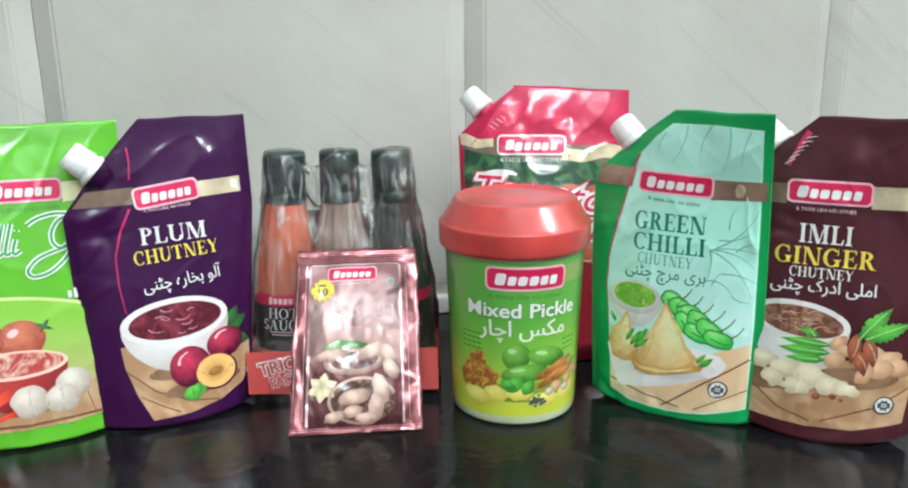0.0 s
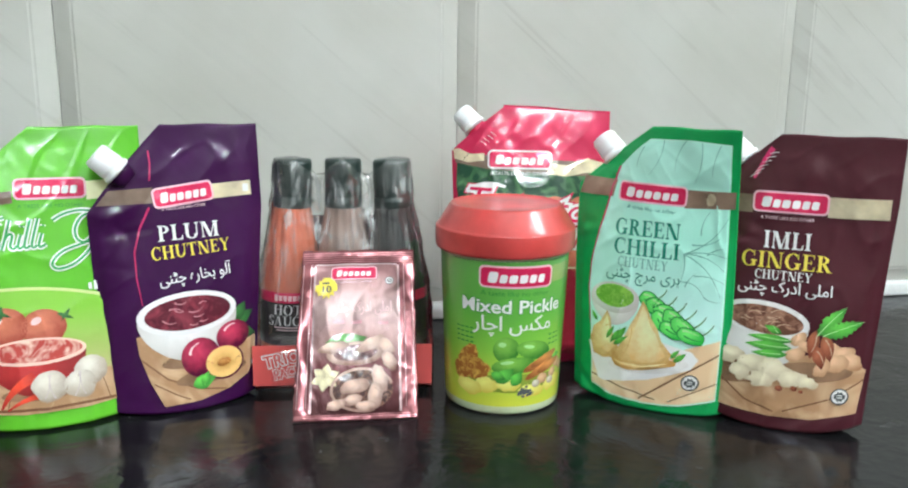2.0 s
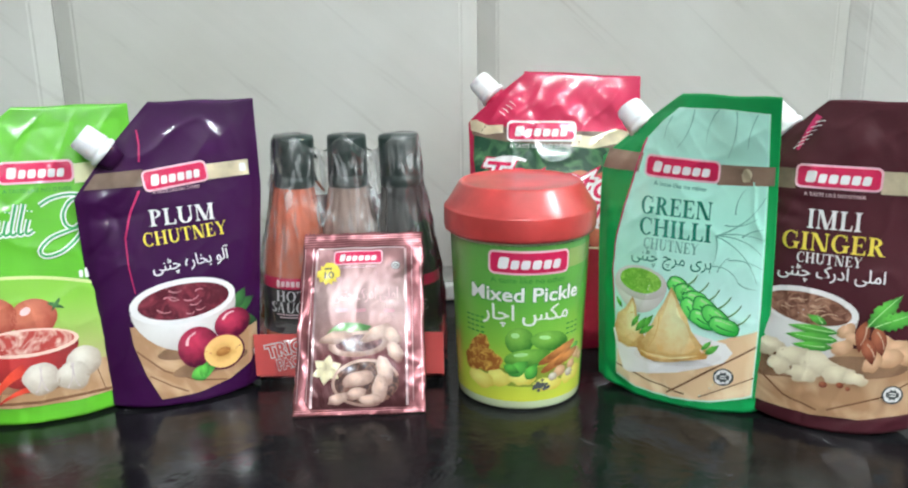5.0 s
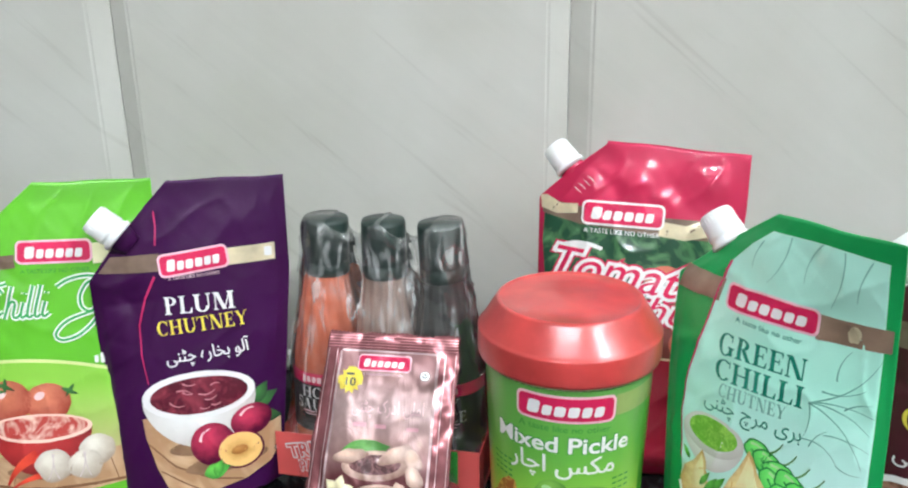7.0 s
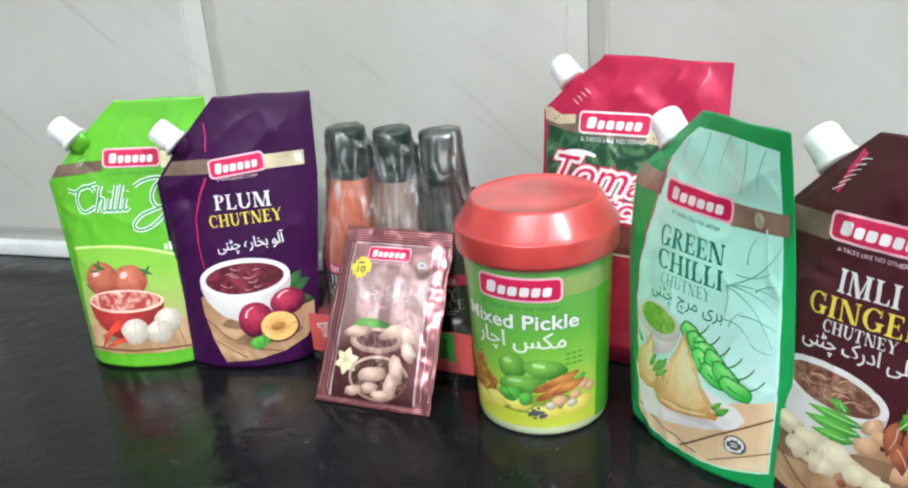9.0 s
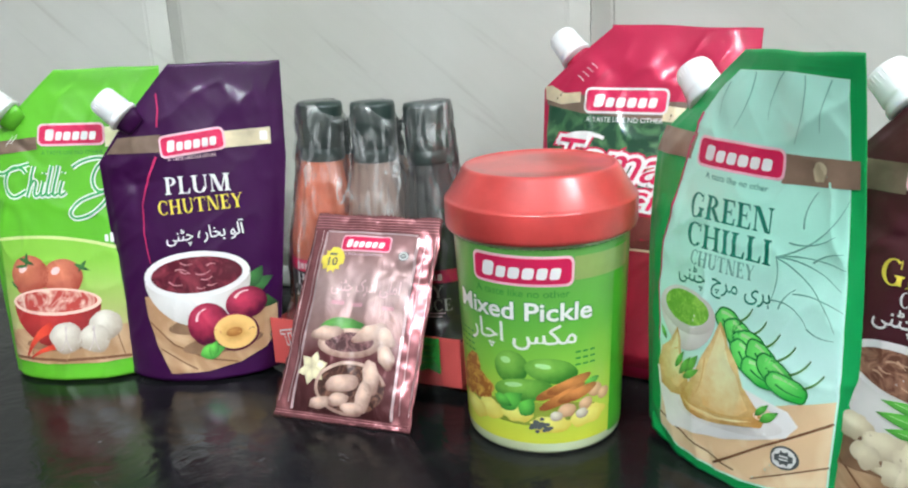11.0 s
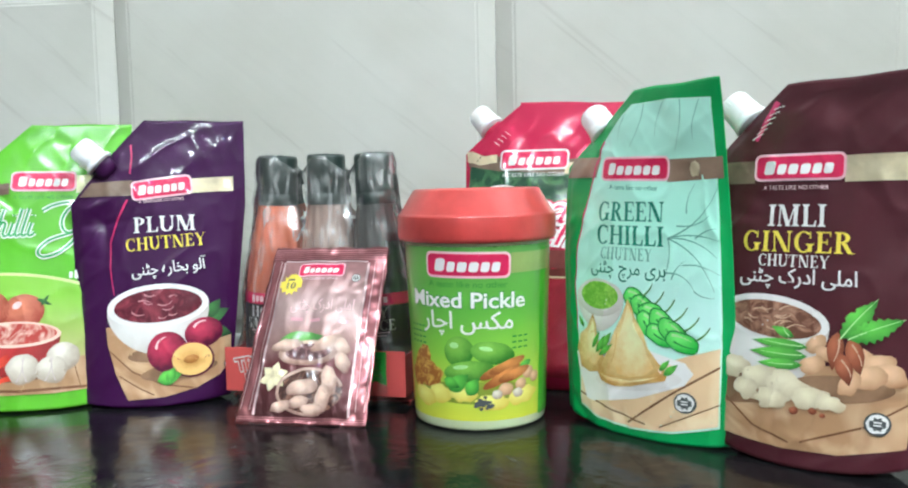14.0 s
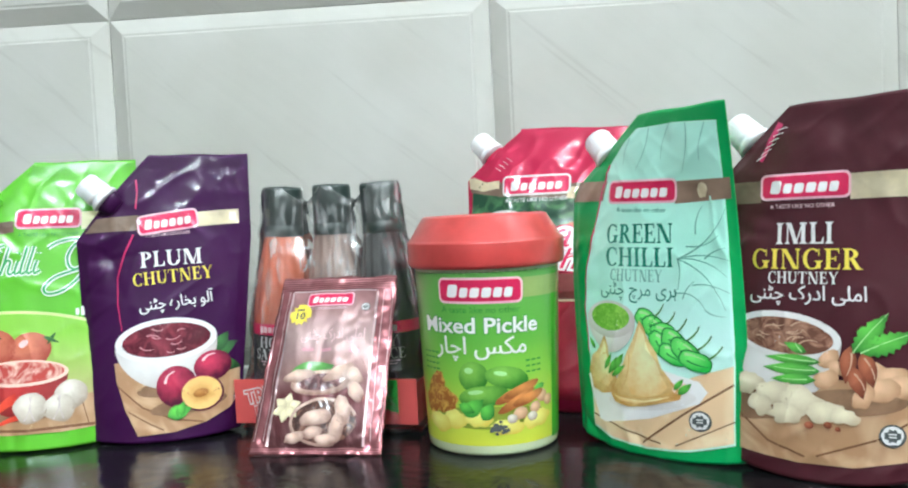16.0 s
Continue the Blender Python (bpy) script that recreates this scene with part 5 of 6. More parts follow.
    lay("pastry_face", [[(-10.8, 67), (-8, 62.5), (-5.5, 55), (-1, 49), (2, 42), (5, 37), (1, 33), (-8, 30.5), (-16, 31), (-18, 37), (-15.5, 48), (-13, 58)]], SAMOSA_PALE, panel, f, 1.25)
    lay("pastry_face", [[(-27, 29.5), (-22, 27), (-12, 26.8), (0, 30), (8, 33), (3, 31.8), (-8, 28.8), (-18, 28.5)]], SAMOSA_PALE, panel, f, 1.26)
    lay("pastry_fold", [stroke_pts(bend(-16.5, 52, -22, 32, 1.6), 0.6, 0.3), stroke_pts(bend(-26, 30, 6, 34, -1.8), 0.5)], pm("pastry_fold_ink", (0.55, 0.32, 0.1)), panel, f, 1.3)
    lay("herb", [leaf_pts(-27, 42, -20, 52, 0.16), leaf_pts(-30, 40, -24, 50, 0.14), leaf_pts(-33, 42, -28, 51, 0.14), leaf_pts(-28, 39, -19, 46, 0.14), leaf_pts(-40, 52, -44, 58, 0.16), leaf_pts(10, 34, 17, 40, 0.2), leaf_pts(8, 36, 13, 42, 0.18)], LEAF, panel, f, 1.32)
    lay("onion", [ell(11, 37, 4, 2.4, 25)], pm("onion_ink", (0.8, 0.5, 0.42)), panel, f, 1.2)
    seal(e, f, 20.2, 21.6, 5.2)


def imli_art():
    f, e = P_IM.place, im
    lay("band", [[(-40, 127), (-16, 127), (-16, 137.5), (-38, 137.5)]], DULL_BAND, e, f, 0.3)
    lay("gold_band", [[(24, 127), (56, 127.5), (56, 139), (24, 138.5)]], GOLD, e, f, 0.3, label="gold foil band")
    lay("magenta_line", [stroke_pts([(-8, 165), (-12, 158), (-17, 147)], 3.2, 0.5)], MAG_LINE, e, f, 0.4)
    hatch(e, f, [(-19 + 1.9 * k, 147.5 + 2.8 * k, -14 + 1.9 * k, 150.5 + 2.4 * k) for k in range(6)])
    brand_badge(e, f, 4, 134, 41, 12.4, 0)
    letters("tagline", "A TASTE LIKE NO OTHER", 3, 124.8, 29, 1.9, PINK_INK, e, f, 0.4)
    letters("title", "IMLI", 4.2, 112.2, 25.5, 9.8, WHITE_INK, e, f, 0.5, bold=0.012, serif=True)
    letters("title", "GINGER", 4.7, 100.4, 49, 9.6, YELLOW_INK, e, f, 0.5, bold=0.012, label="yellow title lettering", serif=True)
    letters("title", "CHUTNEY", 3.7, 91.8, 31, 5.6, WHITE_INK, e, f, 0.5, serif=True)
    letters("urdu_title", URDU_IMLI, 5, 83.6, 51, 9.5, WHITE_INK, e, f, 0.45, bold=0.008)
    pic = lay("picture", [[(-38, 46), (-37, 20), (-28, 10), (0, 8), (25, 8.5), (50, 14), (53, 40), (40, 48), (10, 46)]], WOOD, e, f, 0.35, label="printed table with sauce bowl and tamarind pods")
    lay("board_seam", [stroke_pts([(-30, 30), (-12, 16), (5, 11)], 0.9), stroke_pts([(10, 12), (35, 22), (52, 34)], 0.9)], WOOD_DARK, pic, f, 0.5)
    lay("table_shade", [ell(-14, 34, 22, 9, 6, rough=0.15)], SHADOW_INK, pic, f, 0.5)
    lay("bowl", [bowl_shape(-4, 64.5, 24.6, 10, 31, -4)], CERAMIC, pic, f, 0.55, label="white printed bowl")
    lay("bowl_rim", [ell(-4, 65.6, 24.6, 10.6, -6)], RIMW, pic, f, 0.7)
    lay("sauce", [ell(-4, 65.2, 21.4, 8.2, -6)], BROWN_SAUCE, pic, f, 0.85, label="brown printed tamarind sauce")
    glints(pic, f, -4, 65.2, 20, 7.4, BROWN_GLINT, 0.92, 9, 11)
    lay("pod_shade", [ell(24, 37, 22, 6, 4)], SHADOW_INK, pic, f, 0.6)
    for k, (u, v, r, rot) in enumerate(((15.5, 56, 5, 40), (19, 52, 5, -20), (14, 46.5, 6, 30), (33, 52, 6, -15), (39, 49, 7, 20), (44, 45, 7, -25), (36, 43, 7.5, 10), (29, 40, 6, 60))):
        lay("pod", [ell(u, v, r, r * 0.62, rot, rough=0.25, seed=k)], POD, pic, f, 0.8 + 0.02 * k)
    for k, (a, b, c, d, w) in enumerate(((24, 62, 22, 45, 0.2), (29, 60, 33, 44, 0.22), (25, 53, 29, 39, 0.24))):
        lay("tamarind", [leaf_pts(a, b, c, d, w)], TAMARIND, pic, f, 1.0 + 0.03 * k)
        lay("tamarind_shine", [stroke_pts(bend(a + 0.5, b - 3, c + 0.5, d + 4, 0.8), 0.9, 0.4)], BROWN_GLINT, pic, f, 1.012 + 0.03 * k)
    for k, (x0, y0, x1, y1, w) in enumerate(((25, 59, 39, 77, 0.2), (28, 59, 49, 69, 0.22))):
        lay("serrated_leaf", [leaf_pts(x0, y0, x1, y1, w, 16, 0.3)], LEAF, pic, f, 1.1 + 0.02 * k)
        lay("leaf_rib", [stroke_pts(bend(x0, y0, x1, y1, 0.5), 0.6, 0.4)], CHILLI_SHINE, pic, f, 1.11 + 0.02 * k)
    for k, (x0, y0, x1, y1, w) in enumerate(((6, 58, -4, 62, 0.2), (12, 54, -13, 55, 0.1), (12, 50, -14, 50, 0.12), (10, 46, -10, 45, 0.13))):
        lay("leaf_blade", [leaf_pts(x0, y0, x1, y1, w)], LEAF, pic, f, 1.1 + 0.02 * k)
        lay("leaf_blade_shine", [stroke_pts(bend(x0 - 2, y0 + 0.3, x1 + 5, y1 + 0.5, 0.4), 0.6, 0.4)], CHILLI_SHINE, pic, f, 1.11 + 0.02 * k)
    for k, (u, v, rx, ry, rot) in enumerate(((-22, 41, 8, 5.5, 20), (-9, 38, 9, 6, 10), (4, 36, 10, 6.5, -20), (14, 32, 8, 4.5, 10), (-15, 32, 7, 5, -30), (-3, 29.5, 8, 4.5, 0), (22, 31, 6, 3.6, -10))):
        lay("ginger", [ell(u, v, rx, ry, rot, rough=0.42, seed=k + 20)], GINGER, pic, f, 1.15 + 0.02 * k)
    lay("dark_seed", [ell(7, 25.5, 2.0, 1.6), ell(15, 26.5, 1.8, 1.5), ell(19, 25, 1.2, 1.0)], TAMARIND, pic, f, 1.3)
    seal(e, f, 40, 24, 5.0, 1.4)


def tomato_art():
    f, e = P_TO.place, to
    lay("foliage_field", [[(-50, 152), (-30, 150), (-8, 142), (20, 140), (52, 138), (50, 100), (-46, 104), (-50, 130)]], KETCH_GREEN, e, f, 0.3, label="dark green printed tomato leaves")
    lay("brown_band", [[(-52, 154), (-28, 151), (18, 148), (58, 148), (58, 137), (20, 137.5), (-28, 141), (-51, 146)]], DULL_BAND, e, f, 0.38)
    lay("gold_band", [[(-53, 156), (-49, 156.5), (-40, 152), (-30, 152.5), (-30, 147), (-42, 146), (-52, 149)], [(16, 146), (30, 144.5), (44, 150), (58, 147.5), (58, 138.5), (44, 140), (30, 136.5), (16, 138)]], GOLD, e, f, 0.45, label="gold foil band")
    brand_badge(e, f, -4.5, 148, 46, 13.8, 0, rim_mat=WHITE_INK)
    letters("tagline", "A TASTE LIKE NO OTHER", -4.5, 138, 42, 2.6, WHITE_INK, e, f, 0.5)
    lay("tomato", [ell(22, 112, 11, 10), ell(42, 112, 12, 11), ell(-30, 92, 12, 11), ell(40, 80, 13, 12)], TOMATO, e, f, 0.5)
    for body, cx, cy, w, h in (("Tomato", 2, 115.5, 86, 18), ("Ketchup", 8, 96.5, 80, 18)):
        letters("title_shadow", body, cx, cy, w, h, BADGE, e, f, 0.6, -5, 0.3, grow=0.11)
        letters("title_edge", body, cx, cy, w, h, WHITE_INK, e, f, 0.8, -5, 0.3, grow=0.075)
        letters("title", body, cx, cy, w, h, BADGE, e, f, 1.0, -5, 0.3)
    lay("title_flourish", [stroke_pts(bend(-42, 125, -14, 128, 3.5), 4.0, 0.5)], WHITE_INK, e, f, 0.8)
    lay("lower_field", [[(-47, 86), (48, 84), (45, 10), (-42, 10)]], swirl("ketchup_red_ink", (0.26, 0.008, 0.025), (0.38, 0.02, 0.045), 20), e, f, 0.35)
    lay("gold_line", [stroke_pts([(-46, 72), (0, 71), (47, 71)], 1.2)], GOLD, e, f, 0.6)
    lay("dark_band", [[(-47, 89), (48, 88), (47, 71), (-46, 72)]], pm("brown_red_ink", (0.13, 0.025, 0.022), vary=0.2), e, f, 0.45)
    hatch(e, f, [(-33 + 2.4 * k, 161.5 + 2.2 * k, -29 + 2.4 * k, 158.5 + 2.2 * k) for k in range(4)])


def top_seal(e, p, m):
    """Pressed ridges of the heat seal along the top edge."""
    for k in range(3):
        v = p.h - 3.2 - 2.2 * k
        lay("seal_ridge", [stroke_pts(bend(p.left(v) + 2, v, p.right(v) - 2, v, 0.3, 26), 0.5)], m, e, p.place, 0.18)


plum_art()
cg_art()
green_art()
imli_art()
tomato_art()
for e, p, tint in ((cg, P_CG, GREENFILM), (pl, P_PL, PURPLE), (to, P_TO, REDFILM), (gr, P_GR, DKGREEN), (im, P_IM, MAROON)):
    top_seal(e, p, tint)


# the sachet's print
def sachet_place(u, v, lift=0.0):
    u += 0.07 * v / 107 * max(0, -u) - 0.1 * (1 - v / 107) * max(0, -u) + 0.05 * v / 107 * max(0, u)
    w = sachet_front(u, v) + lift
    return Vector((u / 1000, -w / 1000, max(v, 0.4 - w * math.tan(radians(30.6))) / 1000))


def sachet_art():
    f, e = sachet_place, sa
    silver = mat("silvery_foil_edge", (0.5, 0.38, 0.38), 0.28, 0.55, 0.2, 0.6, 120, 0.2, 90)
    pink = fade("rose_foil_ink", [(0, (0.05, 0.01, 0.012)), (0.35, (0.1, 0.025, 0.028)), (0.55, (0.3, 0.18, 0.17)), (0.75, (0.4, 0.28, 0.27)), (1, (0.24, 0.12, 0.12))])
    crumple(pink, 1.0, 110)
    pink.node_tree.nodes["Principled BSDF"].inputs["Metallic"].default_value = 0.45
    pink.node_tree.nodes["Principled BSDF"].inputs["Coat Weight"].default_value = 0.3
    pink.node_tree.nodes["Principled BSDF"].inputs["Coat Roughness"].default_value = 0.26
    pink.node_tree.nodes["Principled BSDF"].inputs["Roughness"].default_value = 0.45
    mute = shade("muted_pod_ink", (0.66, 0.47, 0.38), (0.13, 0.05, 0.04), (0.4, 0.65), 0.75, 0.2)
    bloom = shade("pale_bloom_ink", (0.72, 0.66, 0.44), (0.42, 0.34, 0.2), (0.4, 0.6), 0.8)
    for dull in (mute, bloom):
        dull.node_tree.nodes["Principled BSDF"].inputs["Coat Weight"].default_value = 0.25
        dull.node_tree.nodes["Principled BSDF"].inputs["Coat Roughness"].default_value = 0.3
    crimp = mat("crimped_seal", (0.34, 0.14, 0.15), 0.3, 0.5, 0.1, 0.7, 200, 0.2, 120)
    panel = lay("front_panel", [rrect(-0.5, 51, 52, 93, 1.5)], pink, e, f, 0.3, label="rose-tinted printed front of the sachet")
    lay("panel_edge", [stroke_pts(bend(-26.5, 5, -26.5, 97, 0.1), 1.3), stroke_pts(bend(25.5, 5, 25.5, 97, 0.1), 1.3), stroke_pts(bend(-26, 97.5, 25, 97.5, 0.1), 1.0)], silver, e, f, 0.45)
    lay("seal_rib", [stroke_pts(bend(-35, 99.5 + 1.5 * k, 35, 99.5 + 1.5 * k, 0.05, 24), 0.55) for k in range(5)] + [stroke_pts(bend(-35, 2.6 + 1.1 * k, 35, 2.6 + 1.1 * k, 0.05, 24), 0.4) for k in range(2)], crimp, e, f, 0.35, label="crimped seal ribs")
    lay("side_rib", [stroke_pts(bend(s * (29 + 1.7 * k), 8, s * (29 + 1.7 * k), 98, 0.05, 24), 0.4) for s in (-1, 1) for k in (0, 3)], silver, e, f, 0.3)
    brand_badge(e, f, -1.7, 91.5, 29, 8.8, 0)
    letters("tagline", "A TASTE LIKE NO OTHER", -1.7, 85.6, 22, 1.5, PINK_INK, e, f, 0.5)
    burst = [(-19 + (7.2 if k % 2 else 5.2) * math.cos(radians(15 * k)), 82 + (7.2 if k % 2 else 5.2) * math.sin(radians(15 * k))) for k in range(24)]
    b = lay("price_burst", [burst], YELLOW_INK, panel, f, 0.6, label="yellow price burst")
    letters("price", "10", -18.6, 81.2, 5.4, 4.2, GREY_INK, e, f, 0.75, bold=0.02)
    lay("price_bar", [rrect(-19.4, 85.2, 4.5, 1.2, 0.3)], GREY_INK, e, f, 0.75)
    letters("urdu_title", URDU_IMLI, 2.5, 68, 37, 9.5, pm("silver_pink_ink", (0.62, 0.42, 0.45)), e, f, 0.5, bold=0.006)
    lay("sub_bar", [rrect(-11, 60, 7, 2.2, 0.6), rrect(0, 59.5, 6, 2, 0.6), rrect(16, 59, 6, 2, 0.6)], pm("dusty_pink_ink", (0.5, 0.26, 0.3)), e, f, 0.5)
    lay("green_patch", [leaf_pts(-20, 44, 6, 50, 0.22), ell(-4, 47.5, 8, 5)], LEAF_DULL, panel, f, 0.5)
    lay("sauce_dish", [ell(-1, 40, 17, 7.5, 4)], mute, panel, f, 0.6, label="printed dish of tamarind sauce")
    lay("dish_sauce", [ell(-1, 40.5, 13, 5, 4)], swirl("wine_sauce", (0.06, 0.02, 0.022), (0.28, 0.14, 0.14), 140), panel, f, 0.7)
    for k, (u, v, rx, ry, rot) in enumerate(((-14, 44, 9, 3.6, 15), (9, 46, 9, 4, 25), (18, 44, 6, 3.5, -50), (19, 35, 6, 4, -60))):
        lay("pod", [ell(u, v, rx, ry, rot, rough=0.25, seed=k + 40)], mute, panel, f, 0.75 + 0.02 * k)
    for k in range(6):
        lay("petal", [leaf_pts(-18.5, 26, -18.5 + 8.5 * math.cos(radians(60 * k + 20)), 26 + 8.5 * math.sin(radians(60 * k + 20)), 0.33)], bloom, panel, f, 0.75 + 0.015 * k)
    basket = lay("basket", [ell(3, 18, 18, 12.5)], swirl("basket_ink", (0.035, 0.01, 0.008), (0.2, 0.09, 0.06), 200), panel, f, 0.8, label="printed dark basket of pods")
    lay("basket_rim", [stroke_pts(ell(3, 18, 18, 12.5, 0, 30, 15, 290), 1.6)], mute, panel, f, 0.95)
    for k, (u, v, rx, ry, rot) in enumerate(((-2, 20, 9, 4.5, 12), (13, 24, 4.5, 9, 10), (10, 14, 4.5, 8, -10), (-3, 12, 6, 3.2, 15), (5, 8.5, 6, 3, 0), (-12, 9.5, 6, 3, 20))):
        lay("pod", [ell(u, v, rx, ry, rot, rough=0.22, seed=k + 60)], mute, panel, f, 1.05 + 0.02 * k)
    seal(e, f, 20, 86, 2.6)


sachet_art()


# the jar's label, wrapped round its side
def jar_place(u, v, lift=0.0):
    r = 0.0364 + (v / 1000 - 0.004) / 0.09 * 0.0034 + 0.0001 + lift / 1000
    a = u / 38.5
    return Vector((r * math.sin(a), -r * math.cos(a), v / 1000))


def jar_art():
    f, e = jar_place, jar
    lime = fade("lime_label", [(0, (0.52, 0.56, 0.05)), (0.2, (0.42, 0.55, 0.06)), (0.42, (0.2, 0.45, 0.05)), (0.7, (0.1, 0.36, 0.045)), (1.0, (0.1, 0.3, 0.06))])
    label = lay("label", [[(-100 + 162 * k / 30, 6.0) for k in range(31)] + [(62 - 162 * k / 30, 98) for k in range(31)]], lime, e, f, 0.1, label="lime green printed paper label")
    lay("label_edge", [rrect(51, 50, 20, 90, 1)], pm("deep_green_ink", (0.05, 0.33, 0.015)), label, f, 0.25)
    lay("brown_band", [rrect(36, 88.5, 32, 10.5, 0.5)], pm("olive_band_ink", (0.22, 0.3, 0.09)), label, f, 0.28)
    lay("heap_shade", [ell(0, 21, 34, 6)], pm("olive_shadow_ink", (0.2, 0.26, 0.03)), label, f, 0.26)
    brand_badge(e, f, -2.6, 88.0, 45, 13.6, -1, 0.3)
    letters("tagline", "A taste like no other", -3, 78, 42, 3.2, DKGREEN_INK, e, f, 0.35, -1)
    letters("title_edge", "Mixed Pickle", -4, 69.8, 64, 7.9, DKGREEN_INK, e, f, 0.35, -1, grow=0.055)
    letters("title", "Mixed Pickle", -4, 69.8, 64, 7.9, WHITE_INK, e, f, 0.5, -1, bold=0.004, grow=0.018)
    letters("urdu_title", URDU_PICKLE, -4, 57.5, 50, 13, WHITE_INK, e, f, 0.45, -1, bold=0.01)
    lay("small_print", [rrect(-40 + 3.4 * i, 55 - 3.0 * j, 2.4, 0.9, 0.2) for i in range(4) for j in range(4)], DKGREEN_INK, label, f, 0.3, joined=True)
    lay("small_print", [rrect(22 + 3.6 * i, 50 - 3 * j, 2.6, 0.9, 0.2) for i in range(3) for j in range(3)], DKGREEN_INK, label, f, 0.3, joined=True)
    spice = swirl("spice_ink", (0.3, 0.1, 0.02), (0.65, 0.4, 0.08), 160)
    straw = shade("straw_ink", (0.85, 0.72, 0.2), (0.55, 0.42, 0.05))
    carrot = shade("carrot_ink", (0.6, 0.24, 0.07), (0.25, 0.08, 0.02), (0.5, 0.7), 0.6, 0.2)
    for k, (u, v, rx, ry, rot) in enumerate(((-33, 33, 8, 9, 0), (-26, 29, 9, 7, 20), (-38, 27, 6, 8, 0), (-30, 40, 4, 5, 0))):
        lay("spice", [ell(u, v, rx, ry, rot, rough=0.35, seed=k + 80)], spice, label, f, 0.3 + 0.02 * k)
    for k, (u, v, rx, ry, rot) in enumerate(((-20, 20, 9, 5, 0), (-32, 17, 9, 5, -10), (10, 16, 10, 4, 0), (28, 18, 9, 4.5, 10), (-6, 20, 8, 4, 0))):
        lay("pickle_mix", [ell(u, v, rx, ry, rot, rough=0.35, seed=k + 90)], straw, label, f, 0.35 + 0.02 * k)
    for k, (u, v, rx, ry, rot) in enumerate(((-8, 43, 8, 8, 0), (10, 42, 12, 6.0, -10), (-3, 32.5, 14, 5.6, 6))):
        lay("green_mango", [ell(u, v, rx, ry, rot, rough=0.04, seed=k)], MANGO, label, f, 0.45 + 0.04 * k)
        lay("mango_shine", [ell(u - rx * 0.3, v + ry * 0.4, rx * 0.3, ry * 0.2, rot)], CHILLI_SHINE, label, f, 0.46 + 0.04 * k)
    lay("fennel", [leaf_pts(-14, 22, -3, 31, 0.3), leaf_pts(-4, 20, 2, 29, 0.35), leaf_pts(-17, 28, -8, 24, 0.3), leaf_pts(33, 36, 24, 33, 0.2)], LEAF, label, f, 0.65)
    for k, (u, v, ln, rot) in enumerate(((13, 33, 11, 24), (18, 35, 11, 20), (15, 29, 12, 28), (22, 30, 10, 18))):
        lay("carrot_stick", [ell(u, v, ln, 2.7, rot)], carrot, label, f, 0.6 + 0.03 * k)
    for k, (u, v, r) in enumerate(((31, 30, 4), (36, 27, 3.5), (26, 24.5, 3.6))):
        lay("nut", [ell(u, v, r, r * 0.85, 10 * k)], POD, label, f, 0.6 + 0.03 * k)
    for k, (u, v, r) in enumerate(((17, 22.5, 4.2), (24, 20, 3.2), (12, 20, 3))):
        lay("garlic", [ell(u, v, r, r * 0.8, rough=0.15, seed=k)], GARLIC if k else POD, label, f, 0.7 + 0.03 * k)
    rnd = random.Random(4)
    lay("black_seed", [ell(4 + rnd.gauss(0, 3.0), 15.5 + rnd.gauss(0, 1.5), 1.1, 0.9, n=8) for _ in range(30)], GREY_INK, label, f, 0.75, joined=True)


jar_art()


# labels of the bottles, the tray's lettering and the wrap
def bottle_place(u, v, lift=0.0):
    r = 0.0199 + lift / 1000
    a = u / 19.9
    return Vector((r * math.sin(a), -r * math.cos(a), v / 1000))


def bottle_art(e, words, tint):
    f = bottle_place
    lab = lay("label", [rrect(0, 45, 58, 36, 1)], LABELB, e, f, 0.15, label="black printed bottle label")
    lay("label_band", [rrect(0, 59.5, 58, 7, 0.5)], BADGE, lab, f, 0.3)
    lay("name_bar", [rrect(-7.5 + 3.0 * k, 59.3, 2.3, 3.6 if k else 4.6, 0.5) for k in range(6)], PINK_INK, lab, f, 0.42)
    for k, word in enumerate(words):
        letters("title", word, 0, 51.5 - 7.4 * k, 18 if k == 0 else 25, 6.8, tint, e, f, 0.4, bold=0.008, serif=True)
    lay("small_print", [rrect(0, 39.6 - 1.8 * j, 18 - 4 * j, 0.7, 0.2) for j in range(2)], GREY_INK if tint == DULL_BAND else PINK_INK, lab, f, 0.35, joined=True)


SOY_INK = pm("soy_title_ink", (0.46, 0.48, 0.38))
bottle_art(bottles[0], ("HOT", "SAUCE"), WHITE_INK)
bottle_art(bottles[1], (), WHITE_INK)
bottle_art(bottles[2], ("SOY", "SAUCE"), SOY_INK)


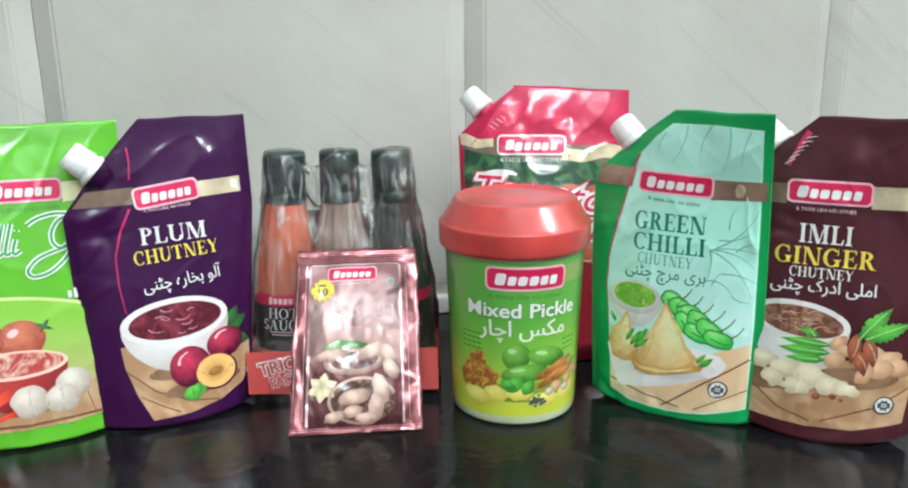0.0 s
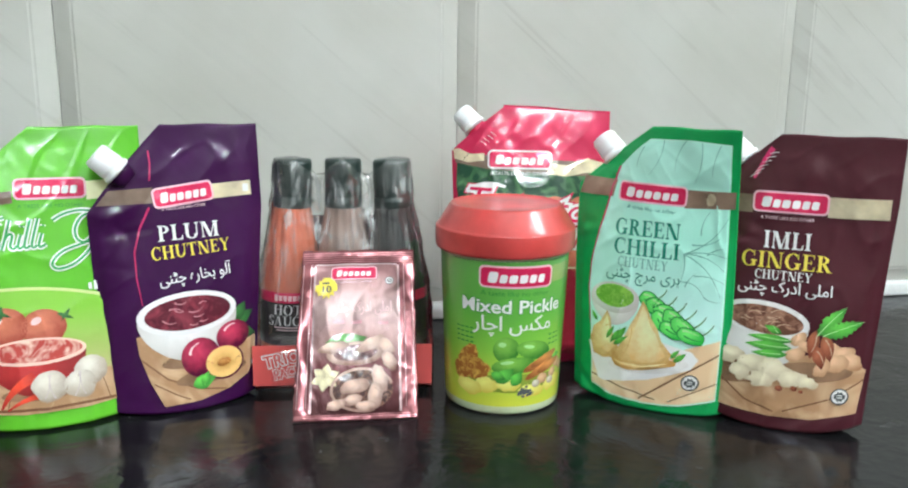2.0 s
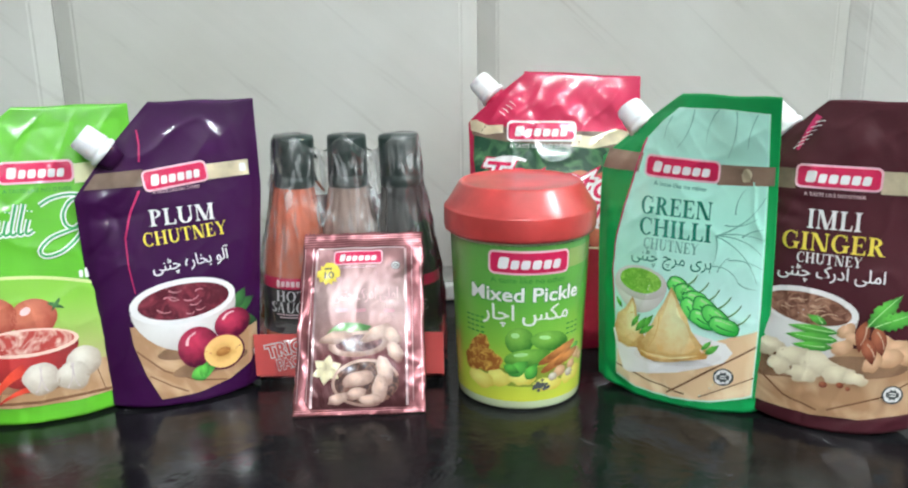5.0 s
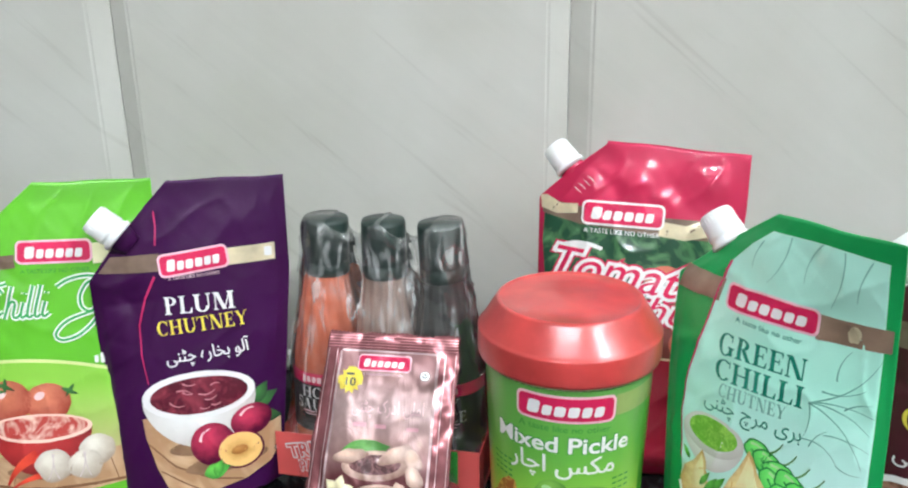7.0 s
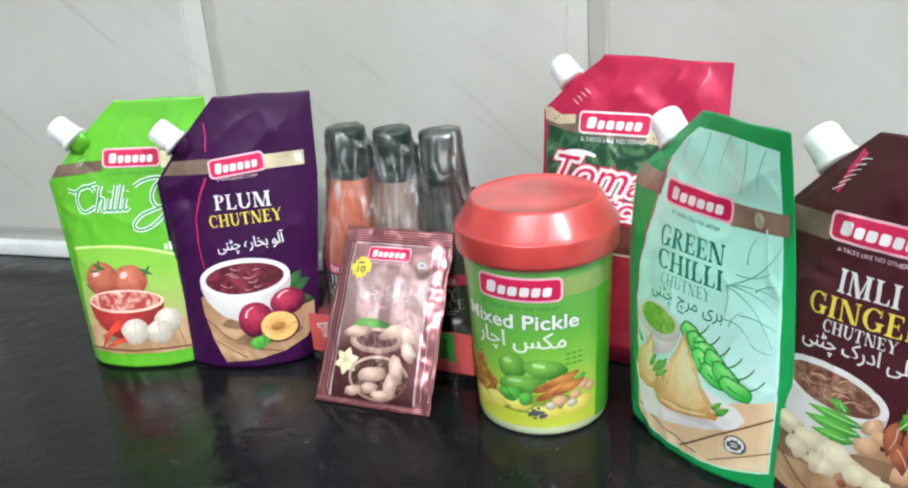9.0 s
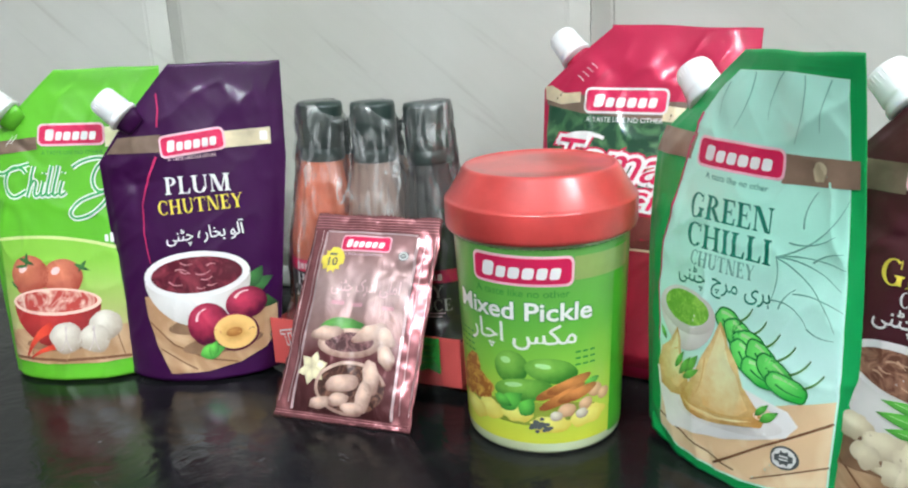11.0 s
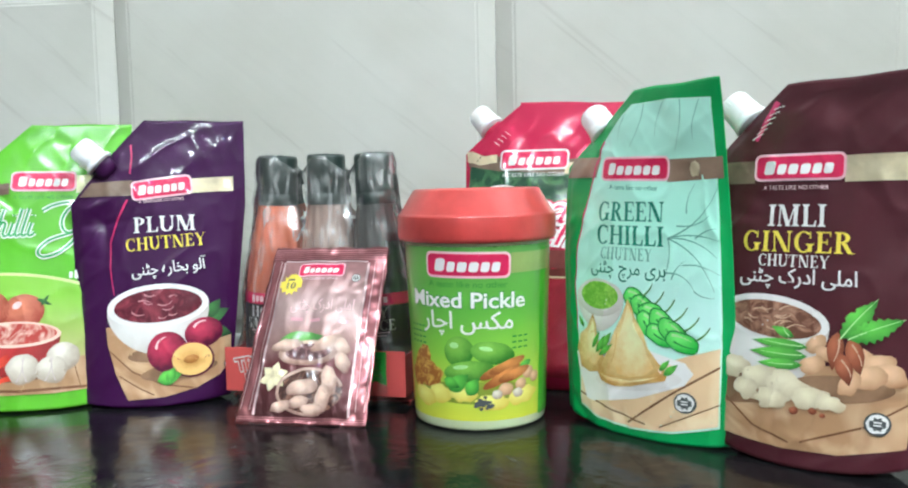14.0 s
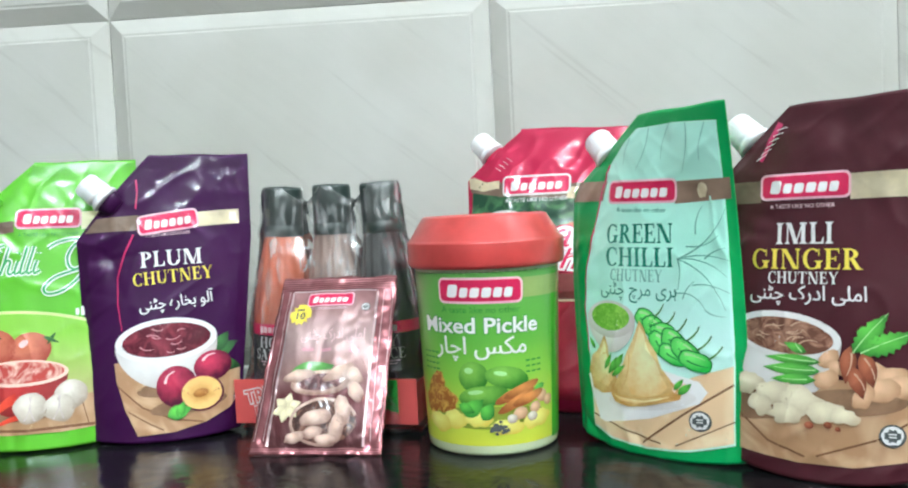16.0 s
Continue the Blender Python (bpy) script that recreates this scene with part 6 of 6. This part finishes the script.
def tray_art():
    def f(u, v, lift=0.0):
        return Vector((u / 1000, TRAY_Y - lift / 1000, v / 1000))
    for body, cx, cy, w, h in (("TRIO", -39, 23.5, 23, 8), ("PACK", -35, 14.5, 18, 6.5)):
        letters("lettering_edge", body, cx, cy, w, h, WHITE_INK, tray, f, 0.1, 12, grow=0.09)
        letters("lettering", body, cx, cy, w, h, REDCARD, tray, f, 0.25, 12, bold=0.02)
    tag = lay("green_tag", [[(32, 32), (46, 32), (46, 12), (39, 14.5), (32, 12)]], pm("tag_green", (0.03, 0.32, 0.05)), tray, f, 0.12, label="green printed ribbon tag")
    lay("tag_bar", [rrect(39, 28 - 3.4 * k, 9 - (k % 2) * 2, 1.2, 0.3) for k in range(4)], LEAF, tag, f, 0.25)


tray_art()


def wrap():
    e = empty("shrink_wrap", PACK)
    tagged(e, "crinkled clear shrink wrap round the bottle pack", "wrapping")
    bm = bmesh.new()
    # height, reach of the outer bottles' axes, radius of the film round them, shift back
    keys = [(0.0004, 0.0385, 0.0212, 0.0), (0.04, 0.0375, 0.0212, 0.0015), (0.066, 0.036, 0.0212, 0.002), (0.1, 0.0345, 0.0158, 0.002), (0.116, 0.0332, 0.0139, 0.002), (0.146, 0.0315, 0.0133, 0.002), (0.1492, 0.0312, 0.0122, 0.002)]
    def film_point(q, z, out=0.0):
        """A point of the film; q: 0 to 4, once round a stadium: back, left end, front, right end."""
        for a, b in zip(keys, keys[1:]):
            if a[0] <= z <= b[0] + 1e-9:
                t = (z - a[0]) / (b[0] - a[0])
                hx, r, cy = (a[i] + (b[i] - a[i]) * t for i in (1, 2, 3))
                break
        low = max(0.0, min(1.0, (0.036 - z) / 0.008))
        if q < 1:
            x, y, nx, ny = hx - 2 * hx * q, r, 0, 1
        elif q < 2:
            g = math.pi * (0.5 + (q - 1))
            x, y, nx, ny = -hx + r * math.cos(g), r * math.sin(g), math.cos(g), math.sin(g)
        elif q < 3:
            x, y, nx, ny = -hx + 2 * hx * (q - 2), -r, 0, -1
        else:
            g = math.pi * (1.5 + (q - 3))
            x, y, nx, ny = hx + r * math.cos(g), r * math.sin(g), math.cos(g), math.sin(g)
        if abs(ny) == 1:
            y -= ny * (0.0022 + 0.0045 * max(0.0, min(1.0, (z - 0.1) / 0.02))) * (0.5 - 0.5 * math.cos(2 * math.pi * x / hx)) * (1 - low) * (0.4 + 0.6 * min(1, z / 0.12))
        y -= low * 0.0092 * max(0, -ny) ** 0.5
        n = 0.0010 * noise.noise(Vector((x * 110 + z * 40, y * 110, z * 70))) + 0.0008 * noise.noise(Vector((x * 260 + z * 110, y * 200, z * 160)))
        n = (n + 0.0004 if z > 0.004 else abs(n) * 0.3) + out
        gap = 0.5 - 0.5 * math.cos(2 * math.pi * x / hx) if abs(x) < hx else 0.0
        return Vector((x + n * nx, cy + y + n * ny, z - 0.011 * gap * max(0.0, (z - 0.118) / 0.032) ** 2))

    seg, rings = 160, []
    for j in range(71):
        z = 0.0004 + (0.1492 - 0.0004) * j / 70
        rings.append([bm.verts.new(film_point(4.0 * i / seg, z)) for i in range(seg)])
    for a, b in zip(rings, rings[1:]):
        for i in range(seg):
            j = (i + 1) % seg
            bm.faces.new((a[i], a[j], b[j], b[i]))
    # the gathered top: the front and back edges of the film meet along the middle
    crown = [bm.verts.new((v.co.x * 0.97, 0.002, v.co.z + 0.0005)) for v in rings[-1]]
    for i in range(seg):
        j = (i + 1) % seg
        bm.faces.new((rings[-1][i], rings[-1][j], crown[j], crown[i]))
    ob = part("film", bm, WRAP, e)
    ob.visible_shadow = False
    # raised folds, whitish to stand in for the bright glints along the creases
    rnd = random.Random(12)
    for k in range(20):
        q, z = rnd.uniform(1.6, 3.4), rnd.choice((rnd.uniform(0.128, 0.1485), rnd.uniform(0.085, 0.135)))
        end, dq, wide = max(0.05, z - rnd.uniform(0.012, 0.05)), rnd.uniform(-0.09, 0.09), rnd.uniform(0.012, 0.04)
        fold = bmesh.new()
        row = []
        for i in range(11):
            t = i / 10
            w = wide * math.sin(math.pi * (0.08 + 0.84 * t)) * (0.6 + 0.5 * noise.noise(Vector((k * 3.1, t * 4, 0))))
            a = q + dq * t + 0.02 * noise.noise(Vector((k * 1.7, t * 5, 2)))
            zz = z + (end - z) * t
            row.append((fold.verts.new(film_point(a - w, zz, 0.0003)), fold.verts.new(film_point(a, zz, 0.0009)), fold.verts.new(film_point(a + w, zz, 0.0003))))
        for r0, r1 in zip(row, row[1:]):
            for c in (0, 1):
                fold.faces.new((r0[c], r0[c + 1], r1[c + 1], r1[c]))
        part("film_fold", fold, FOLD, e).visible_shadow = False


wrap()

# ---- wall pieces ----
def wall_tiles():
    wall = bpy.data.objects["wall_back"]
    full = None
    cuts = {}
    for r, (z0, z1) in enumerate(((0.0135, ROW), (ROW, ROW + PITCH), (ROW + PITCH, ROW + 2 * PITCH))):
        bm = bevel_tile(PITCH, z1 - z0)
        me = bpy.data.meshes.new("wall_tile")
        bm.to_mesh(me)
        bm.free()
        me.materials.append(TILE)
        for i in range(-6, 6):
            ob = new("wall_tile", me)
            ob.parent = wall
            ob.location = (GX + i * PITCH, WALL_Y, z0)
    strip = part("grout_strip", box_bm(-2.0, 2.0, WALL_Y - 0.0113, WALL_Y, 0.0, 0.0135, 0.002), GROUT, wall, "white sealing strip along the counter")


wall_tiles()
